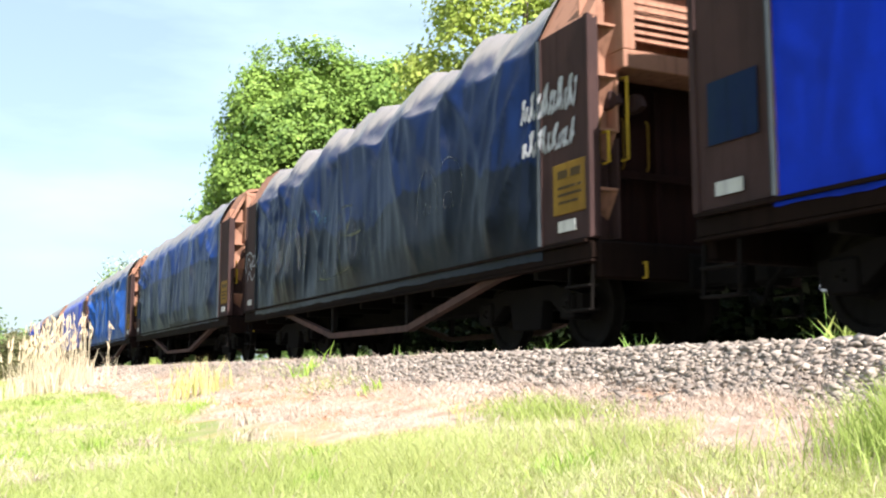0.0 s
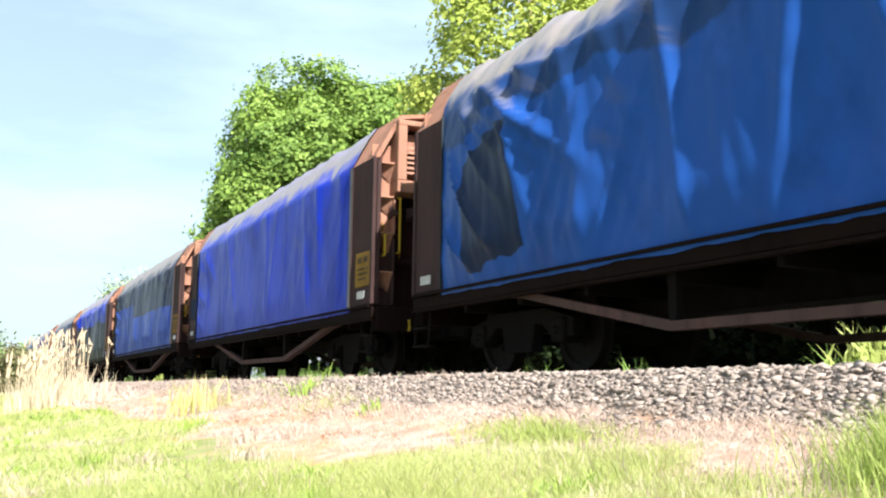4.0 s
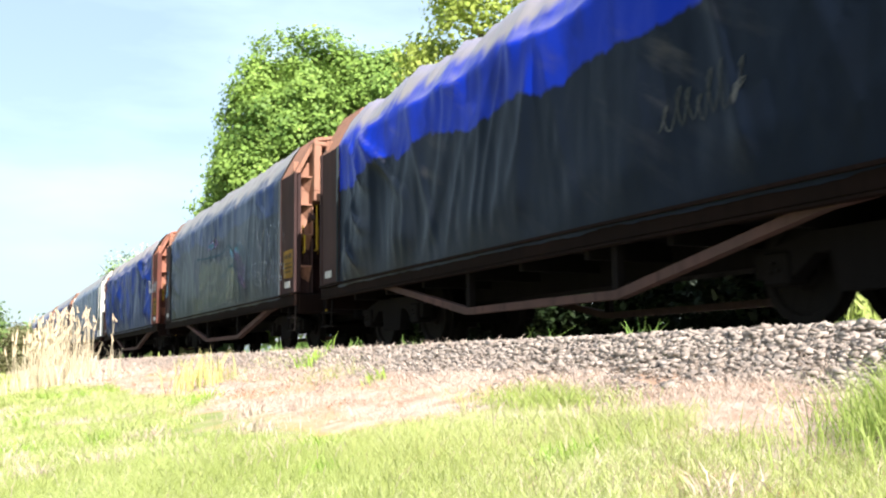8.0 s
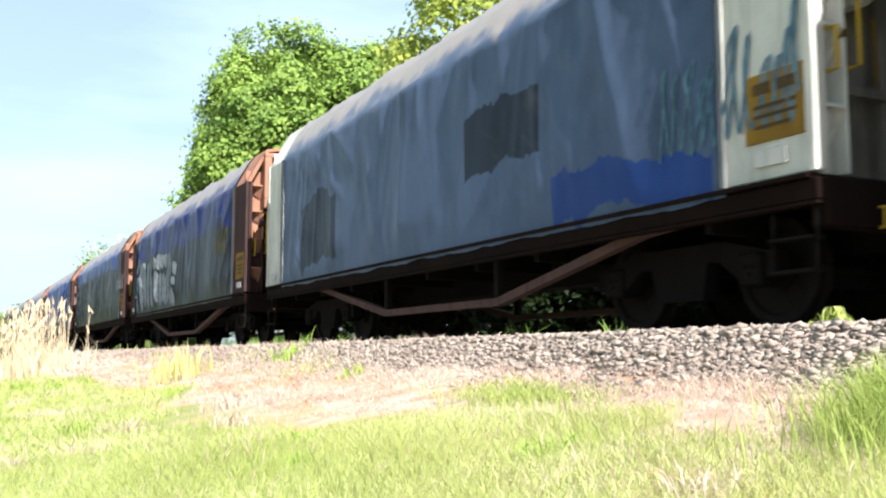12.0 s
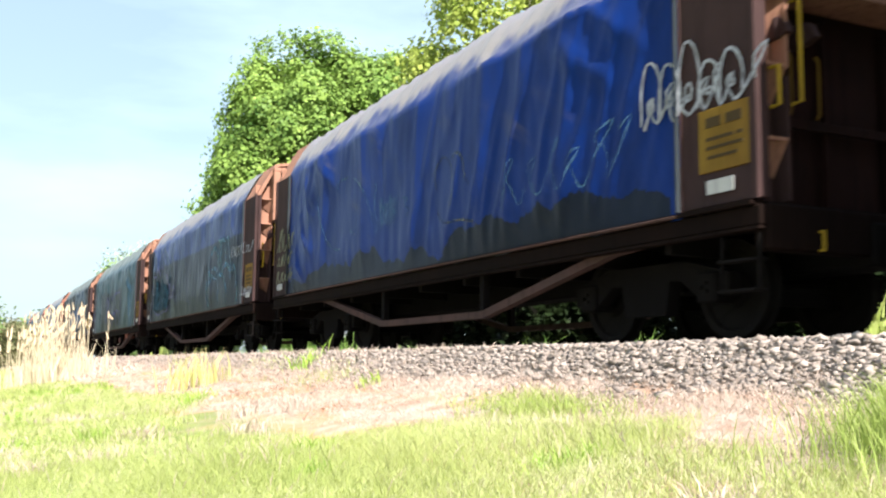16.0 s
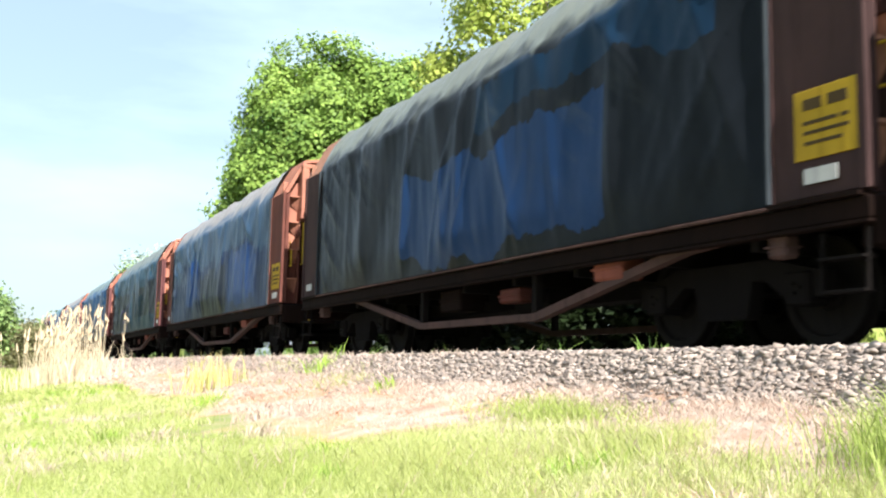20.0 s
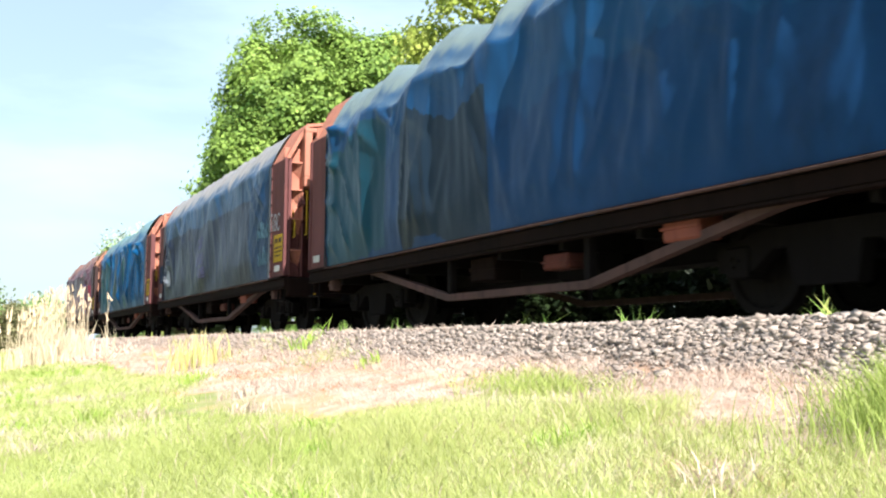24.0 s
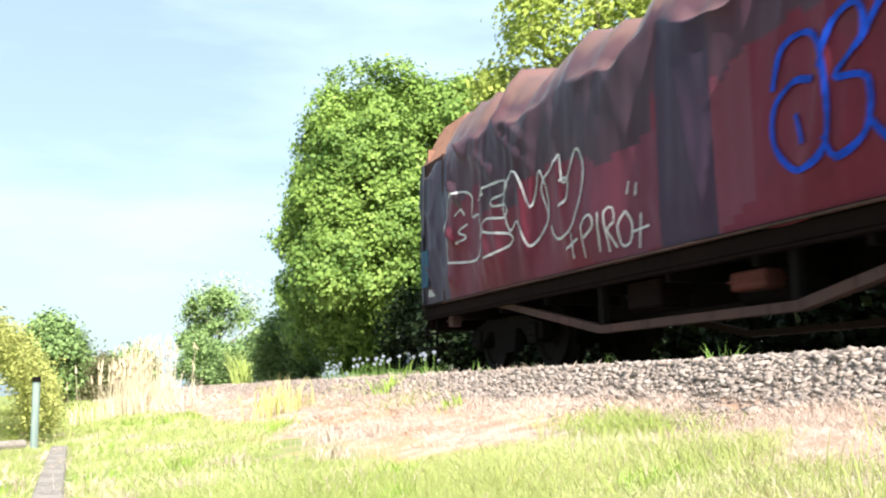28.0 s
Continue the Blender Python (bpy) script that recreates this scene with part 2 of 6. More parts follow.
@functools.lru_cache(None)
def creases(seed):
    """Sharp folds of one curtain: place along the side, height, slant, width and length."""
    rng = random.Random(seed * 31)
    out = []
    for i in range(9):
        yk = 1.2 + i * 1.15 + rng.uniform(-0.6, 0.6)
        out.append((yk, rng.uniform(1.6, 3.1), rng.uniform(-0.5, 0.25), rng.uniform(0.07, 0.26), rng.uniform(1.6, 3.2), rng.uniform(0.2, 1.1)))
    for i in range(5):      # shorter ones, slung from the upper corners
        out.append((rng.choice((2.0, 9.6, 10.4)) + rng.uniform(-0.8, 0.8), rng.uniform(2.5, 3.0), rng.uniform(-1.6, -0.9), 0.08, rng.uniform(0.3, 0.55), 0.9))
    return out


def tarp_push(y, z, seed, folds, slant):
    """How far the curtain stands out from the wagon's side, in metres."""
    a = noise.noise((y * 0.85 + slant * z, z * 0.22, seed))
    b = noise.noise((y * 2.3 + slant * 2.2 * z, z * 0.45, seed + 7.3))
    c = noise.noise((y * 6.0 - slant * z, z * 1.5, seed + 3.1))
    where = min(1.0, max(0.0, 0.35 + 1.6 * noise.noise((y * 0.38, z * 0.3, seed + 11.0))))
    ridge = 0.5 * (1 - abs(2 * b)) ** 3 * where
    for yk, zk, lean, wide, tall, deep in creases(seed):
        d = y - yk - lean * (zk - z)
        if abs(d) < 0.7:
            ridge += deep * math.exp(-math.sqrt(d * d + 0.0012) / wide - ((z - zk) / tall) ** 2)
    edge = min(1.0, max(0.0, (z - DECK) / 0.45 + 0.12))
    e = (11.5 - y) if y > 6 else (y - 0.9)          # creases that fan out from where the sheet is tied
    pull = math.exp(-(e / 1.2) ** 2) * (1 - abs(math.sin(4.2 * (z + (0.9 if y > 6 else 1.2) * e) + 2 * a + seed))) ** 3.5 * max(0.0, 0.5 + a) * (1.0 if y > 6 else 0.45)
    top = math.exp(-((EAVE - z) / 0.45) ** 2) * noise.noise((y * 1.9, z, seed + 5.0))
    edge *= min(1.0, max(0.2, min(abs(y - 0.87), abs(LEN - 0.87 - y)) / 0.45))
    return 0.02 + folds * edge * (0.07 * a + 0.054 * ridge + 0.007 * c + 0.06 * top) + 0.022 * folds * edge + 0.09 * min(folds, 1.4) * edge * pull


def tarp_mesh(seed, folds, slant, sag, y0, y1, mat, hang):
    """A loose curtain from one foot of the wagon over its roof to the other."""
    prof = roof_profile(0.012)
    near = [(-SIDE, DECK - hang + (EAVE - DECK + hang) * i / 28) for i in range(29)]
    path = near + [(-1.25, 3.25)] + prof[2:-2] + [(SIDE + 0.012, EAVE), (SIDE + 0.012, DECK)]
    ys = np.linspace(y0, y1, 270)
    verts, faces = [], []
    for i, y in enumerate(ys):
        hoop = abs(math.sin(math.pi * (y - 0.92) / 1.76))
        dip = -sag * (hoop * (0.6 + 0.8 * noise.noise((y * 0.7, seed, 1.0)))) + 0.35 * sag * noise.noise((y * 2.3, seed, 4.0))
        hem = 0.03 * noise.noise((y * 1.7, seed, 9.0)) + 0.015 * noise.noise((y * 6.0, seed, 2.0))
        for k, (x, z) in enumerate(path):
            if k < 29:
                out = tarp_push(y, z, seed, folds, slant)
                lift = max(0.0, (z - 2.6) / 0.6)
                verts.append((x - out, y, z + hem * max(0, 1 - k / 10) + dip * 0.8 * lift * lift))
            else:
                crease = 0.035 * folds * noise.noise((y * 4.0 + x * 2, x * 1.5, seed)) if k < 37 else 0
                verts.append((x - (0.03 * folds if k < 32 else 0), y, z + dip * (1.0 if k < 39 else 0.3) + crease))
    m = len(path)
    for i in range(len(ys) - 1):
        for k in range(m - 1):
            faces.append((i * m + k, i * m + k + 1, (i + 1) * m + k + 1, (i + 1) * m + k))
    return quick_mesh("tarp", verts, faces, mat, True)


def tarp_material(name, low, high, split=9.0, jag=0.3, dust_and_glint=(0.25, 0.225, 0.22), patches=(), streak=0.5, block=False):
    """Vinyl sheeting: two weathered colours meeting at a ragged height, sewn patches, run-off streaks, a dusty top and
    painted fold highlights.
    """
    m = Nodes(name, 0.5, gloss=0.05)
    v = m.coords("Object")
    sep = m.node("SeparateXYZ")
    m.link(v, sep.inputs["Vector"])
    y, z = sep.outputs["Y"], sep.outputs["Z"]
    wave = m.noise(m.coords("Object", (0.05, 0.9, 0.25)), 1.0, 6, 0.6)
    if block:
        wave = m.math("SNAP", wave, 0.06)
    line = m.math("ADD", z, m.ramp(wave, 0.25, 0.75, -jag, jag))
    above = m.ramp(line, split - 0.025, split + 0.025)
    c = m.mix(above, low, high)
    rub = m.mix(above, tuple(1.7 * k + 0.005 for k in low), tuple(1.7 * k + 0.006 for k in high))
    runs = m.noise(m.coords("Object", (0.2, 1.0, 0.6)), 1.1, 7, 0.66)
    c = m.mix(m.ramp(runs, 0.50, 0.72, 0.0, streak), c, rub)
    dirt = m.noise(m.coords("Object", (0.3, 1.0, 0.6)), 1.1, 6, 0.65)
    c = m.mix(m.ramp(dirt, 0.50, 0.7, 0.0, 0.6), c, tuple(0.40 * k + 0.003 for k in low))
    for y0, y1, z0, z1, col in patches:
        inside = m.math("MULTIPLY", m.math("MULTIPLY", m.math("GREATER_THAN", y, y0), m.math("LESS_THAN", y, y1)),
                        m.math("MULTIPLY", m.math("GREATER_THAN", line, z0), m.math("LESS_THAN", line, z1)))
        worn = m.mix(m.ramp(runs, 0.48, 0.75, 0.0, 0.45), col, tuple(1.7 * k + 0.004 for k in col))
        c = m.mix(m.math("MULTIPLY", inside, 0.94), c, worn)
    c = m.mix(1.0, c, (0.66, 0.80, 1.05), "MULTIPLY")
    # pale slanting streaks: tan stains plus painted highlights of sunlit creases
    tc, turned = m.node("TexCoord"), m.node("Mapping", Rotation=(radians(32), 0, 0), Scale=(1.0, 1.5, 0.22))
    turned.vector_type = "TEXTURE"
    m.link(tc.outputs["Object"], turned.inputs["Vector"])
    scuff_and_glint = m.ramp(m.noise(turned.outputs["Vector"], 0.9, 5, 0.6), 0.54, 0.68)
    spots = m.ramp(m.noise(v, 0.5, 4, 0.6), 0.50, 0.62)
    scuff_and_glint = m.math("MULTIPLY", m.math("MULTIPLY", scuff_and_glint, spots), m.ramp(z, 1.7, 2.7, 0.08, 0.45))
    c = m.mix(scuff_and_glint, c, tuple(0.5 * k for k in dust_and_glint))
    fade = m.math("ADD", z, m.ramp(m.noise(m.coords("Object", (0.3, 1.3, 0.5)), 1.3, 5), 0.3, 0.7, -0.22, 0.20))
    c = m.mix(m.ramp(fade, 3.24, 3.40), c, dust_and_glint)
    # facets turned upwards are paled, painting in the highlights of sunlit folds
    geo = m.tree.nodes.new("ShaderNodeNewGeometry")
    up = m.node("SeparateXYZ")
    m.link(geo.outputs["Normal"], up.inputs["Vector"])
    fold_glint = m.math("ADD", up.outputs["Z"], m.ramp(m.noise(v, 3.0, 5, 0.6), 0.3, 0.7, -0.08, 0.08))
    c = m.mix(m.ramp(fold_glint, 0.30, 0.75, 0.0, 0.7), c, m.mix(0.3, dust_and_glint, high))
    m.color(c)
    m.bsdf.inputs["Sheen Weight"].default_value, m.bsdf.inputs["Sheen Roughness"].default_value = 0.035, 0.35
    m.bsdf.inputs["Sheen Tint"].default_value = (0.75, 0.87, 1.0, 1)
    weave = m.noise(v, 60.0, 3)
    m.bump(m.math("ADD", m.math("MULTIPLY", dirt, 2.0), m.math("MULTIPLY", weave, 0.3)), 0.25, 0.02)
    m.link(m.ramp(dirt, 0.3, 0.7, 0.28, 0.44), m.bsdf.inputs["Roughness"])
    return m.mat


def end_panel_mesh(mat):
    s = Shape().box(-SIDE - 0.012, -SIDE + 0.05, 0, PANEL, DECK, EAVE, 0.01)
    s.box(-SIDE - 0.03, -SIDE - 0.005, 0.0, 0.07, DECK, EAVE).box(-SIDE - 0.026, -SIDE - 0.005, PANEL - 0.06, PANEL, DECK, EAVE)
    return s.mesh("end_panel", mat)


def roof_cap_mesh(mat):
    p = roof_profile()[1:-1]
    q = [(x * 0.96, z - 0.05) for x, z in p]
    n = len(p)
    verts = [(x, y, z) for y in (0.0, PANEL) for x, z in p + q]
    faces = []
    for i in range(n - 1):
        faces += [(i, i + 1, 2 * n + i + 1, 2 * n + i), (n + i + 1, n + i, 3 * n + i, 3 * n + i + 1),
                  (i + 1, i, n + i, n + i + 1), (2 * n + i, 2 * n + i + 1, 3 * n + i + 1, 3 * n + i)]
    faces += [(0, 2 * n, 3 * n, n), (n - 1, 2 * n - 1, 4 * n - 1, 3 * n - 1)]
    return Shape().add(verts, faces).mesh("roof_cap", mat)


def bulkhead_mesh(mat):
    s = Shape()
    s.prism([(x * 0.97, z - 0.02) for x, z in roof_profile()], "y", 0.30, 0.36)
    return s.mesh("bulkhead", mat)


def louvre_box_mesh(mat):
    s = Shape()
    s.box(-1.0, 1.0, -0.12, 0.30, 3.62, 3.70, 0.01).box(-1.0, 1.0, -0.12, 0.30, 2.62, 2.80, 0.01)
    s.box(-1.0, -0.86, -0.12, 0.30, 2.80, 3.62, 0.01).box(0.86, 1.0, -0.12, 0.30, 2.80, 3.62, 0.01)
    s.box(-0.86, 0.86, 0.12, 0.16, 2.80, 3.55)
    s.box(-0.04, 0.04, -0.115, 0.1, 2.80, 3.55)
    return s.mesh("louvre_box", mat)


def slat_mesh(mat):
    return Shape().prism([(-0.11, 0.0), (-0.10, 0.035), (0.03, 0.075), (0.03, 0.045)], "x", -0.855, 0.855).mesh("slat", mat)


def gusset_mesh(mat):
    s = Shape().prism([(-1.285, 0.01), (-1.0, 0.01), (-1.0, 0.185), (-1.285, 0.185)], "z", 0.0, 0.025)
    s.add([(-1.27, 0.185, 0.0), (-1.0, 0.185, 0.0), (-1.0, 0.02, 0.0), (-1.0, 0.185, -0.26), (-1.27, 0.185, -0.10)],
          [(0, 1, 2), (1, 3, 2), (0, 2, 3, 4), (0, 4, 3, 1)])
    return s.mesh("gusset", mat)


def post_mesh(mat):
    s = Shape().box(-1.29, -1.20, 0.0, 0.10, DECK, EAVE, 0.012)
    return s.mesh("corner_post", mat)


TRUSS_Y = LEN / 2 - 0.30


def corner_plate_mesh(mat, z0, z1):
    """The set-back plate that closes the wagon's corner between side panel and recess."""
    s = Shape().box(-1.285, -0.97, 0.19, 0.215, z0, z1, 0.004)
    s.box(-0.995, -0.97, 0.02, 0.19, z0, z1 - 0.05, 0.004)
    return s.mesh("corner_plate", mat)


def truss_mesh(mat):
    s = Shape()
    c, zt, zb, h = TRUSS_Y, 0.80, 0.335, 0.04
    low = [(c - 4.45, zt), (c - 3.95, zt - h), (c - 1.52, zb - h), (c + 1.52, zb - h), (c + 3.95, zt - h), (c + 4.45, zt)]
    top = [(c + 3.85, zt + 0.02), (c + 1.48, zb + h), (c - 1.48, zb + h), (c - 3.85, zt + 0.02)]
    s.prism(low + top, "x", -1.23, -1.13)
    return s.mesh("truss_chord", mat)


def strut_mesh(mat):
    return Shape().box(-1.22, -1.14, -0.045, 0.045, 0.36, 0.80).mesh("strut", mat)


def side_sill_mesh(mat):
    s = Shape().box(-1.31, -1.22, 0.0, LEN, 0.80, DECK - 0.045, 0.012)
    s.box(-1.36, -1.22, 0.05, LEN - 0.05, DECK - 0.042, DECK - 0.012)
    s.box(-1.33, -1.22, 0.0, LEN, 0.775, 0.797)
    return s.mesh("side_sill", mat)


def hem_rail_mesh(mat):
    return Shape().tube([(-1.35, 0.9, DECK - 0.03), (-1.35, LEN - 0.9, DECK - 0.03)], 0.016, 6).mesh("hem_rail", mat)


def underframe_mesh(mat):
    return Shape().box(-1.22, 1.22, 0.02, LEN - 0.02, 0.90, 0.98).mesh("floor_plate", mat)


def centre_sill_mesh(mat):
    return Shape().box(-0.22, 0.22, -0.05, LEN + 0.05, 0.55, 0.895, 0.02).mesh("centre_sill", mat)


def headstock_mesh(mat):
    return Shape().box(-1.25, 1.25, -0.02, 0.14, 0.62, 0.97, 0.02).mesh("headstock", mat)


def cross_bearer_mesh(mat):
    return Shape().box(-1.2, -0.225, -0.04, 0.04, 0.70, 0.895).box(0.225, 1.2, -0.04, 0.04, 0.70, 0.895).mesh("cross_bearer", mat)


def stiffener_mesh(mat):
    return Shape().box(-0.03, 0.03, 0.235, 0.298, DECK, 2.55, 0.006).mesh("stiffener", mat)


def crossbar_mesh(mat):
    return Shape().box(-1.22, 1.22, 0.20, 0.233, 1.62, 1.70, 0.006).mesh("crossbar", mat)


def bogie_frame_mesh(mat):
    """One cast side frame with its spring nest and axle boxes; centre of the bogie at 0."""
    s = Shape()
    top = [(-1.12, 0.55), (-0.55, 0.68), (0.55, 0.68), (1.12, 0.55), (1.12, 0.36), (0.72, 0.36), (0.5, 0.52), (0.36, 0.52),
           (0.3, 0.22), (-0.3, 0.22), (-0.36, 0.52), (-0.5, 0.52), (-0.72, 0.36), (-1.12, 0.36)]
    s.prism(top, "x", -0.88, -0.74)
    for y in (-0.875, 0.875):
        s.box(-0.92, -0.70, y - 0.13, y + 0.13, 0.30, 0.56, 0.02)
    for y in (-0.16, 0.0, 0.16):
        s.tube([(-0.82, y, 0.24), (-0.82, y, 0.52)], 0.06, 8)
    return s.mesh("side_frame", mat)


def bolster_mesh(mat):
    return Shape().box(-0.8, 0.8, -0.2, 0.2, 0.45, 0.62, 0.02).box(-0.5, 0.5, -0.95, -0.88, 0.3, 0.42).mesh("bolster", mat)


def wheelset_mesh(mat):
    s = Shape().tube([(-0.92, 0, 0), (0.92, 0, 0)], 0.075, 12)
    for side in (-1, 1):
        ring = [(0.505, 0.455), (0.520, 0.455), (0.535, WHEEL_R), (0.625, WHEEL_R - 0.002), (0.625, 0.36), (0.59, 0.34),
                (0.575, 0.16), (0.615, 0.13), (0.615, 0.07), (0.495, 0.07), (0.495, 0.13), (0.545, 0.16), (0.555, 0.34), (0.505, 0.36)]
        n, k = len(ring), 24
        v = [(side * x, r * math.cos(2 * math.pi * i / k), r * math.sin(2 * math.pi * i / k)) for i in range(k) for x, r in ring]
        f = [(i * n + j, i * n + (j + 1) % n, ((i + 1) % k) * n + (j + 1) % n, ((i + 1) % k) * n + j)
             for i in range(k) for j in range(n)]
        s.add(v, f)
    # end caps with three bolts, by which the turning shows
    for side in (-1, 1):
        for i in range(3):
            a = 2 * math.pi * i / 3
            s.box(side * 0.93 - 0.015, side * 0.93 + 0.015, 0.04 * math.cos(a) - 0.012, 0.04 * math.cos(a) + 0.012,
                  0.04 * math.sin(a) - 0.012, 0.04 * math.sin(a) + 0.012)
    return s.mesh("wheelset", mat)


def coupler_mesh(mat):
    s = Shape().box(-0.09, 0.09, -0.42, 0.1, 0.58, 0.76, 0.02).box(-0.17, 0.12, -0.69, -0.42, 0.52, 0.82, 0.05)
    s.tube([(0.3, 0.0, 0.7), (0.32, -0.25, 0.5), (0.2, -0.45, 0.36), (0.1, -0.68, 0.46)], 0.025, 6)
    return s.mesh("coupler", mat)


def handrail_mesh(mat, z0, z1):
    s = Shape().tube([(0, 0.03, z0), (0, -0.06, z0), (0, -0.06, z1), (0, 0.03, z1)], 0.016, 6)
    return s.mesh("handrail", mat)


def lock_bar_mesh(mat):
    return Shape().tube([(0, -0.02, 1.70), (0, -0.05, 1.74), (0, -0.05, 2.16), (0, -0.02, 2.20)], 0.013, 6).mesh("lock_bar", mat)


def hook_mesh(mat):
    s = Shape().box(-0.05, 0.05, 0.0, 0.20, 2.26, 2.44, 0.012).prism([(-0.10, 2.30), (0.0, 2.26), (0.0, 2.44), (-0.05, 2.40)], "x", -0.035, 0.035)
    return s.mesh("hook", mat)


def step_mesh(mat):
    s = Shape().tube([(-1.27, 0.05, 0.75), (-1.29, 0.05, 0.34), (-1.29, 0.45, 0.34), (-1.27, 0.45, 0.75)], 0.018, 6)
    s.box(-1.33, -1.20, 0.05, 0.45, 0.325, 0.345).box(-1.33, -1.20, 0.05, 0.45, 0.55, 0.57)
    return s.mesh("step", mat)


def box_mesh(name, mat, w, l, h):
    s = Shape().box(-w / 2, w / 2, -l / 2, l / 2, 0, h, 0.02).box(-w / 2 - 0.012, w / 2 + 0.012, -l / 2 - 0.012, l / 2 + 0.012, h * 0.45, h * 0.55)
    return s.mesh(name, mat)


def cylinder_mesh(name, mat, r, l):
    return Shape().tube([(0, -l / 2, 0), (0, -l / 2 + 0.04, 0), (0, l / 2 - 0.04, 0), (0, l / 2, 0)], r, 14).mesh(name, mat, False)


def sign_mesh(mat):
    return Shape().box(-SIDE - 0.028, -SIDE - 0.012, -0.30, 0.30, -0.25, 0.25, 0.004).mesh("sign", mat)


def bars_mesh(name, mat, rows):
    """Plain bars in place of lettering: (y0, y1, z0, z1)."""
    s = Shape()
    for y0, y1, z0, z1 in rows:
        s.box(-SIDE - 0.033, -SIDE - 0.027, y0, y1, z0, z1)
    return s.mesh(name, mat)


def ribbon(paths, width, push, mat, name="graffiti", soft=0.6, swell=0.0, layer=0):
    """Sprayed lines on the curtain: flat strips that follow its folds. paths: lists of (y, z)."""
    verts, faces = [], []
    across = 2 + int(width / 0.07)
    for path in paths:
        pts = [Vector((a, b)) for a, b in path]
        fine = []
        for i in range(len(pts) - 1):
            p0, p1, p2, p3 = pts[max(i - 1, 0)], pts[i], pts[i + 1], pts[min(i + 2, len(pts) - 1)]
            steps = max(2, int((p2 - p1).length / 0.06))
            for k in range(steps):
                t = k / steps
                fine.append(0.5 * ((2 * p1) + (p2 - p0) * t + (2 * p0 - 5 * p1 + 4 * p2 - p3) * t * t +
                                   (3 * p1 - p0 - 3 * p2 + p3) * t ** 3))
        fine.append(pts[-1])
        base = len(verts)
        for i, p in enumerate(fine):
            d = fine[min(i + 1, len(fine) - 1)] - fine[max(i - 1, 0)]
            d = d.normalized() if d.length > 1e-6 else Vector((1, 0))
            n = Vector((-d.y, d.x)) * width / 2 * (1 - soft * 0.3 * (0.5 + 0.5 * math.sin(i * 0.9 + base)))
            if swell > 0:
                n = n * max(0.05, math.sin(math.pi * (i + 0.3) / (len(fine) - 0.4))) ** swell
            for j in range(across):
                q = p + n * (1 - 2 * j / (across - 1))
                verts.append((-SIDE - push(q.x, q.y) - 0.010 - 0.0025 * layer, q.x, q.y))
        faces += [(base + across * i + j, base + across * i + j + 1, base + across * (i + 1) + j + 1, base + across * (i + 1) + j)
                  for i in range(len(fine) - 1) for j in range(across - 1)]
    return quick_mesh(name, verts, faces, mat)


def paint(name, c, worn=0.45):
    m = Nodes(name, 0.7, gloss=0.1)
    n = m.noise(m.coords("Object"), 9.0, 5)
    m.color(m.mix(m.ramp(n, 0.35, 0.7), c, tuple(worn * x for x in c)))
    return m.mat


def mist(name, c, cover=0.5):
    """Thin, faded spray that lets the sheet show through in patches."""
    m = Nodes(name, 0.6, gloss=0.08)
    n = m.noise(m.coords("Object"), 5.0, 6, 0.65)
    m.color(m.mix(m.ramp(n, 0.35, 0.7), c, tuple(0.7 * x for x in c)))
    m.link(m.ramp(m.noise(m.coords("Object", (1, 1.6, 1)), 2.3, 6, 0.7), 0.30, 0.62, 0.12 * cover, cover), m.bsdf.inputs["Alpha"])
    return m.mat


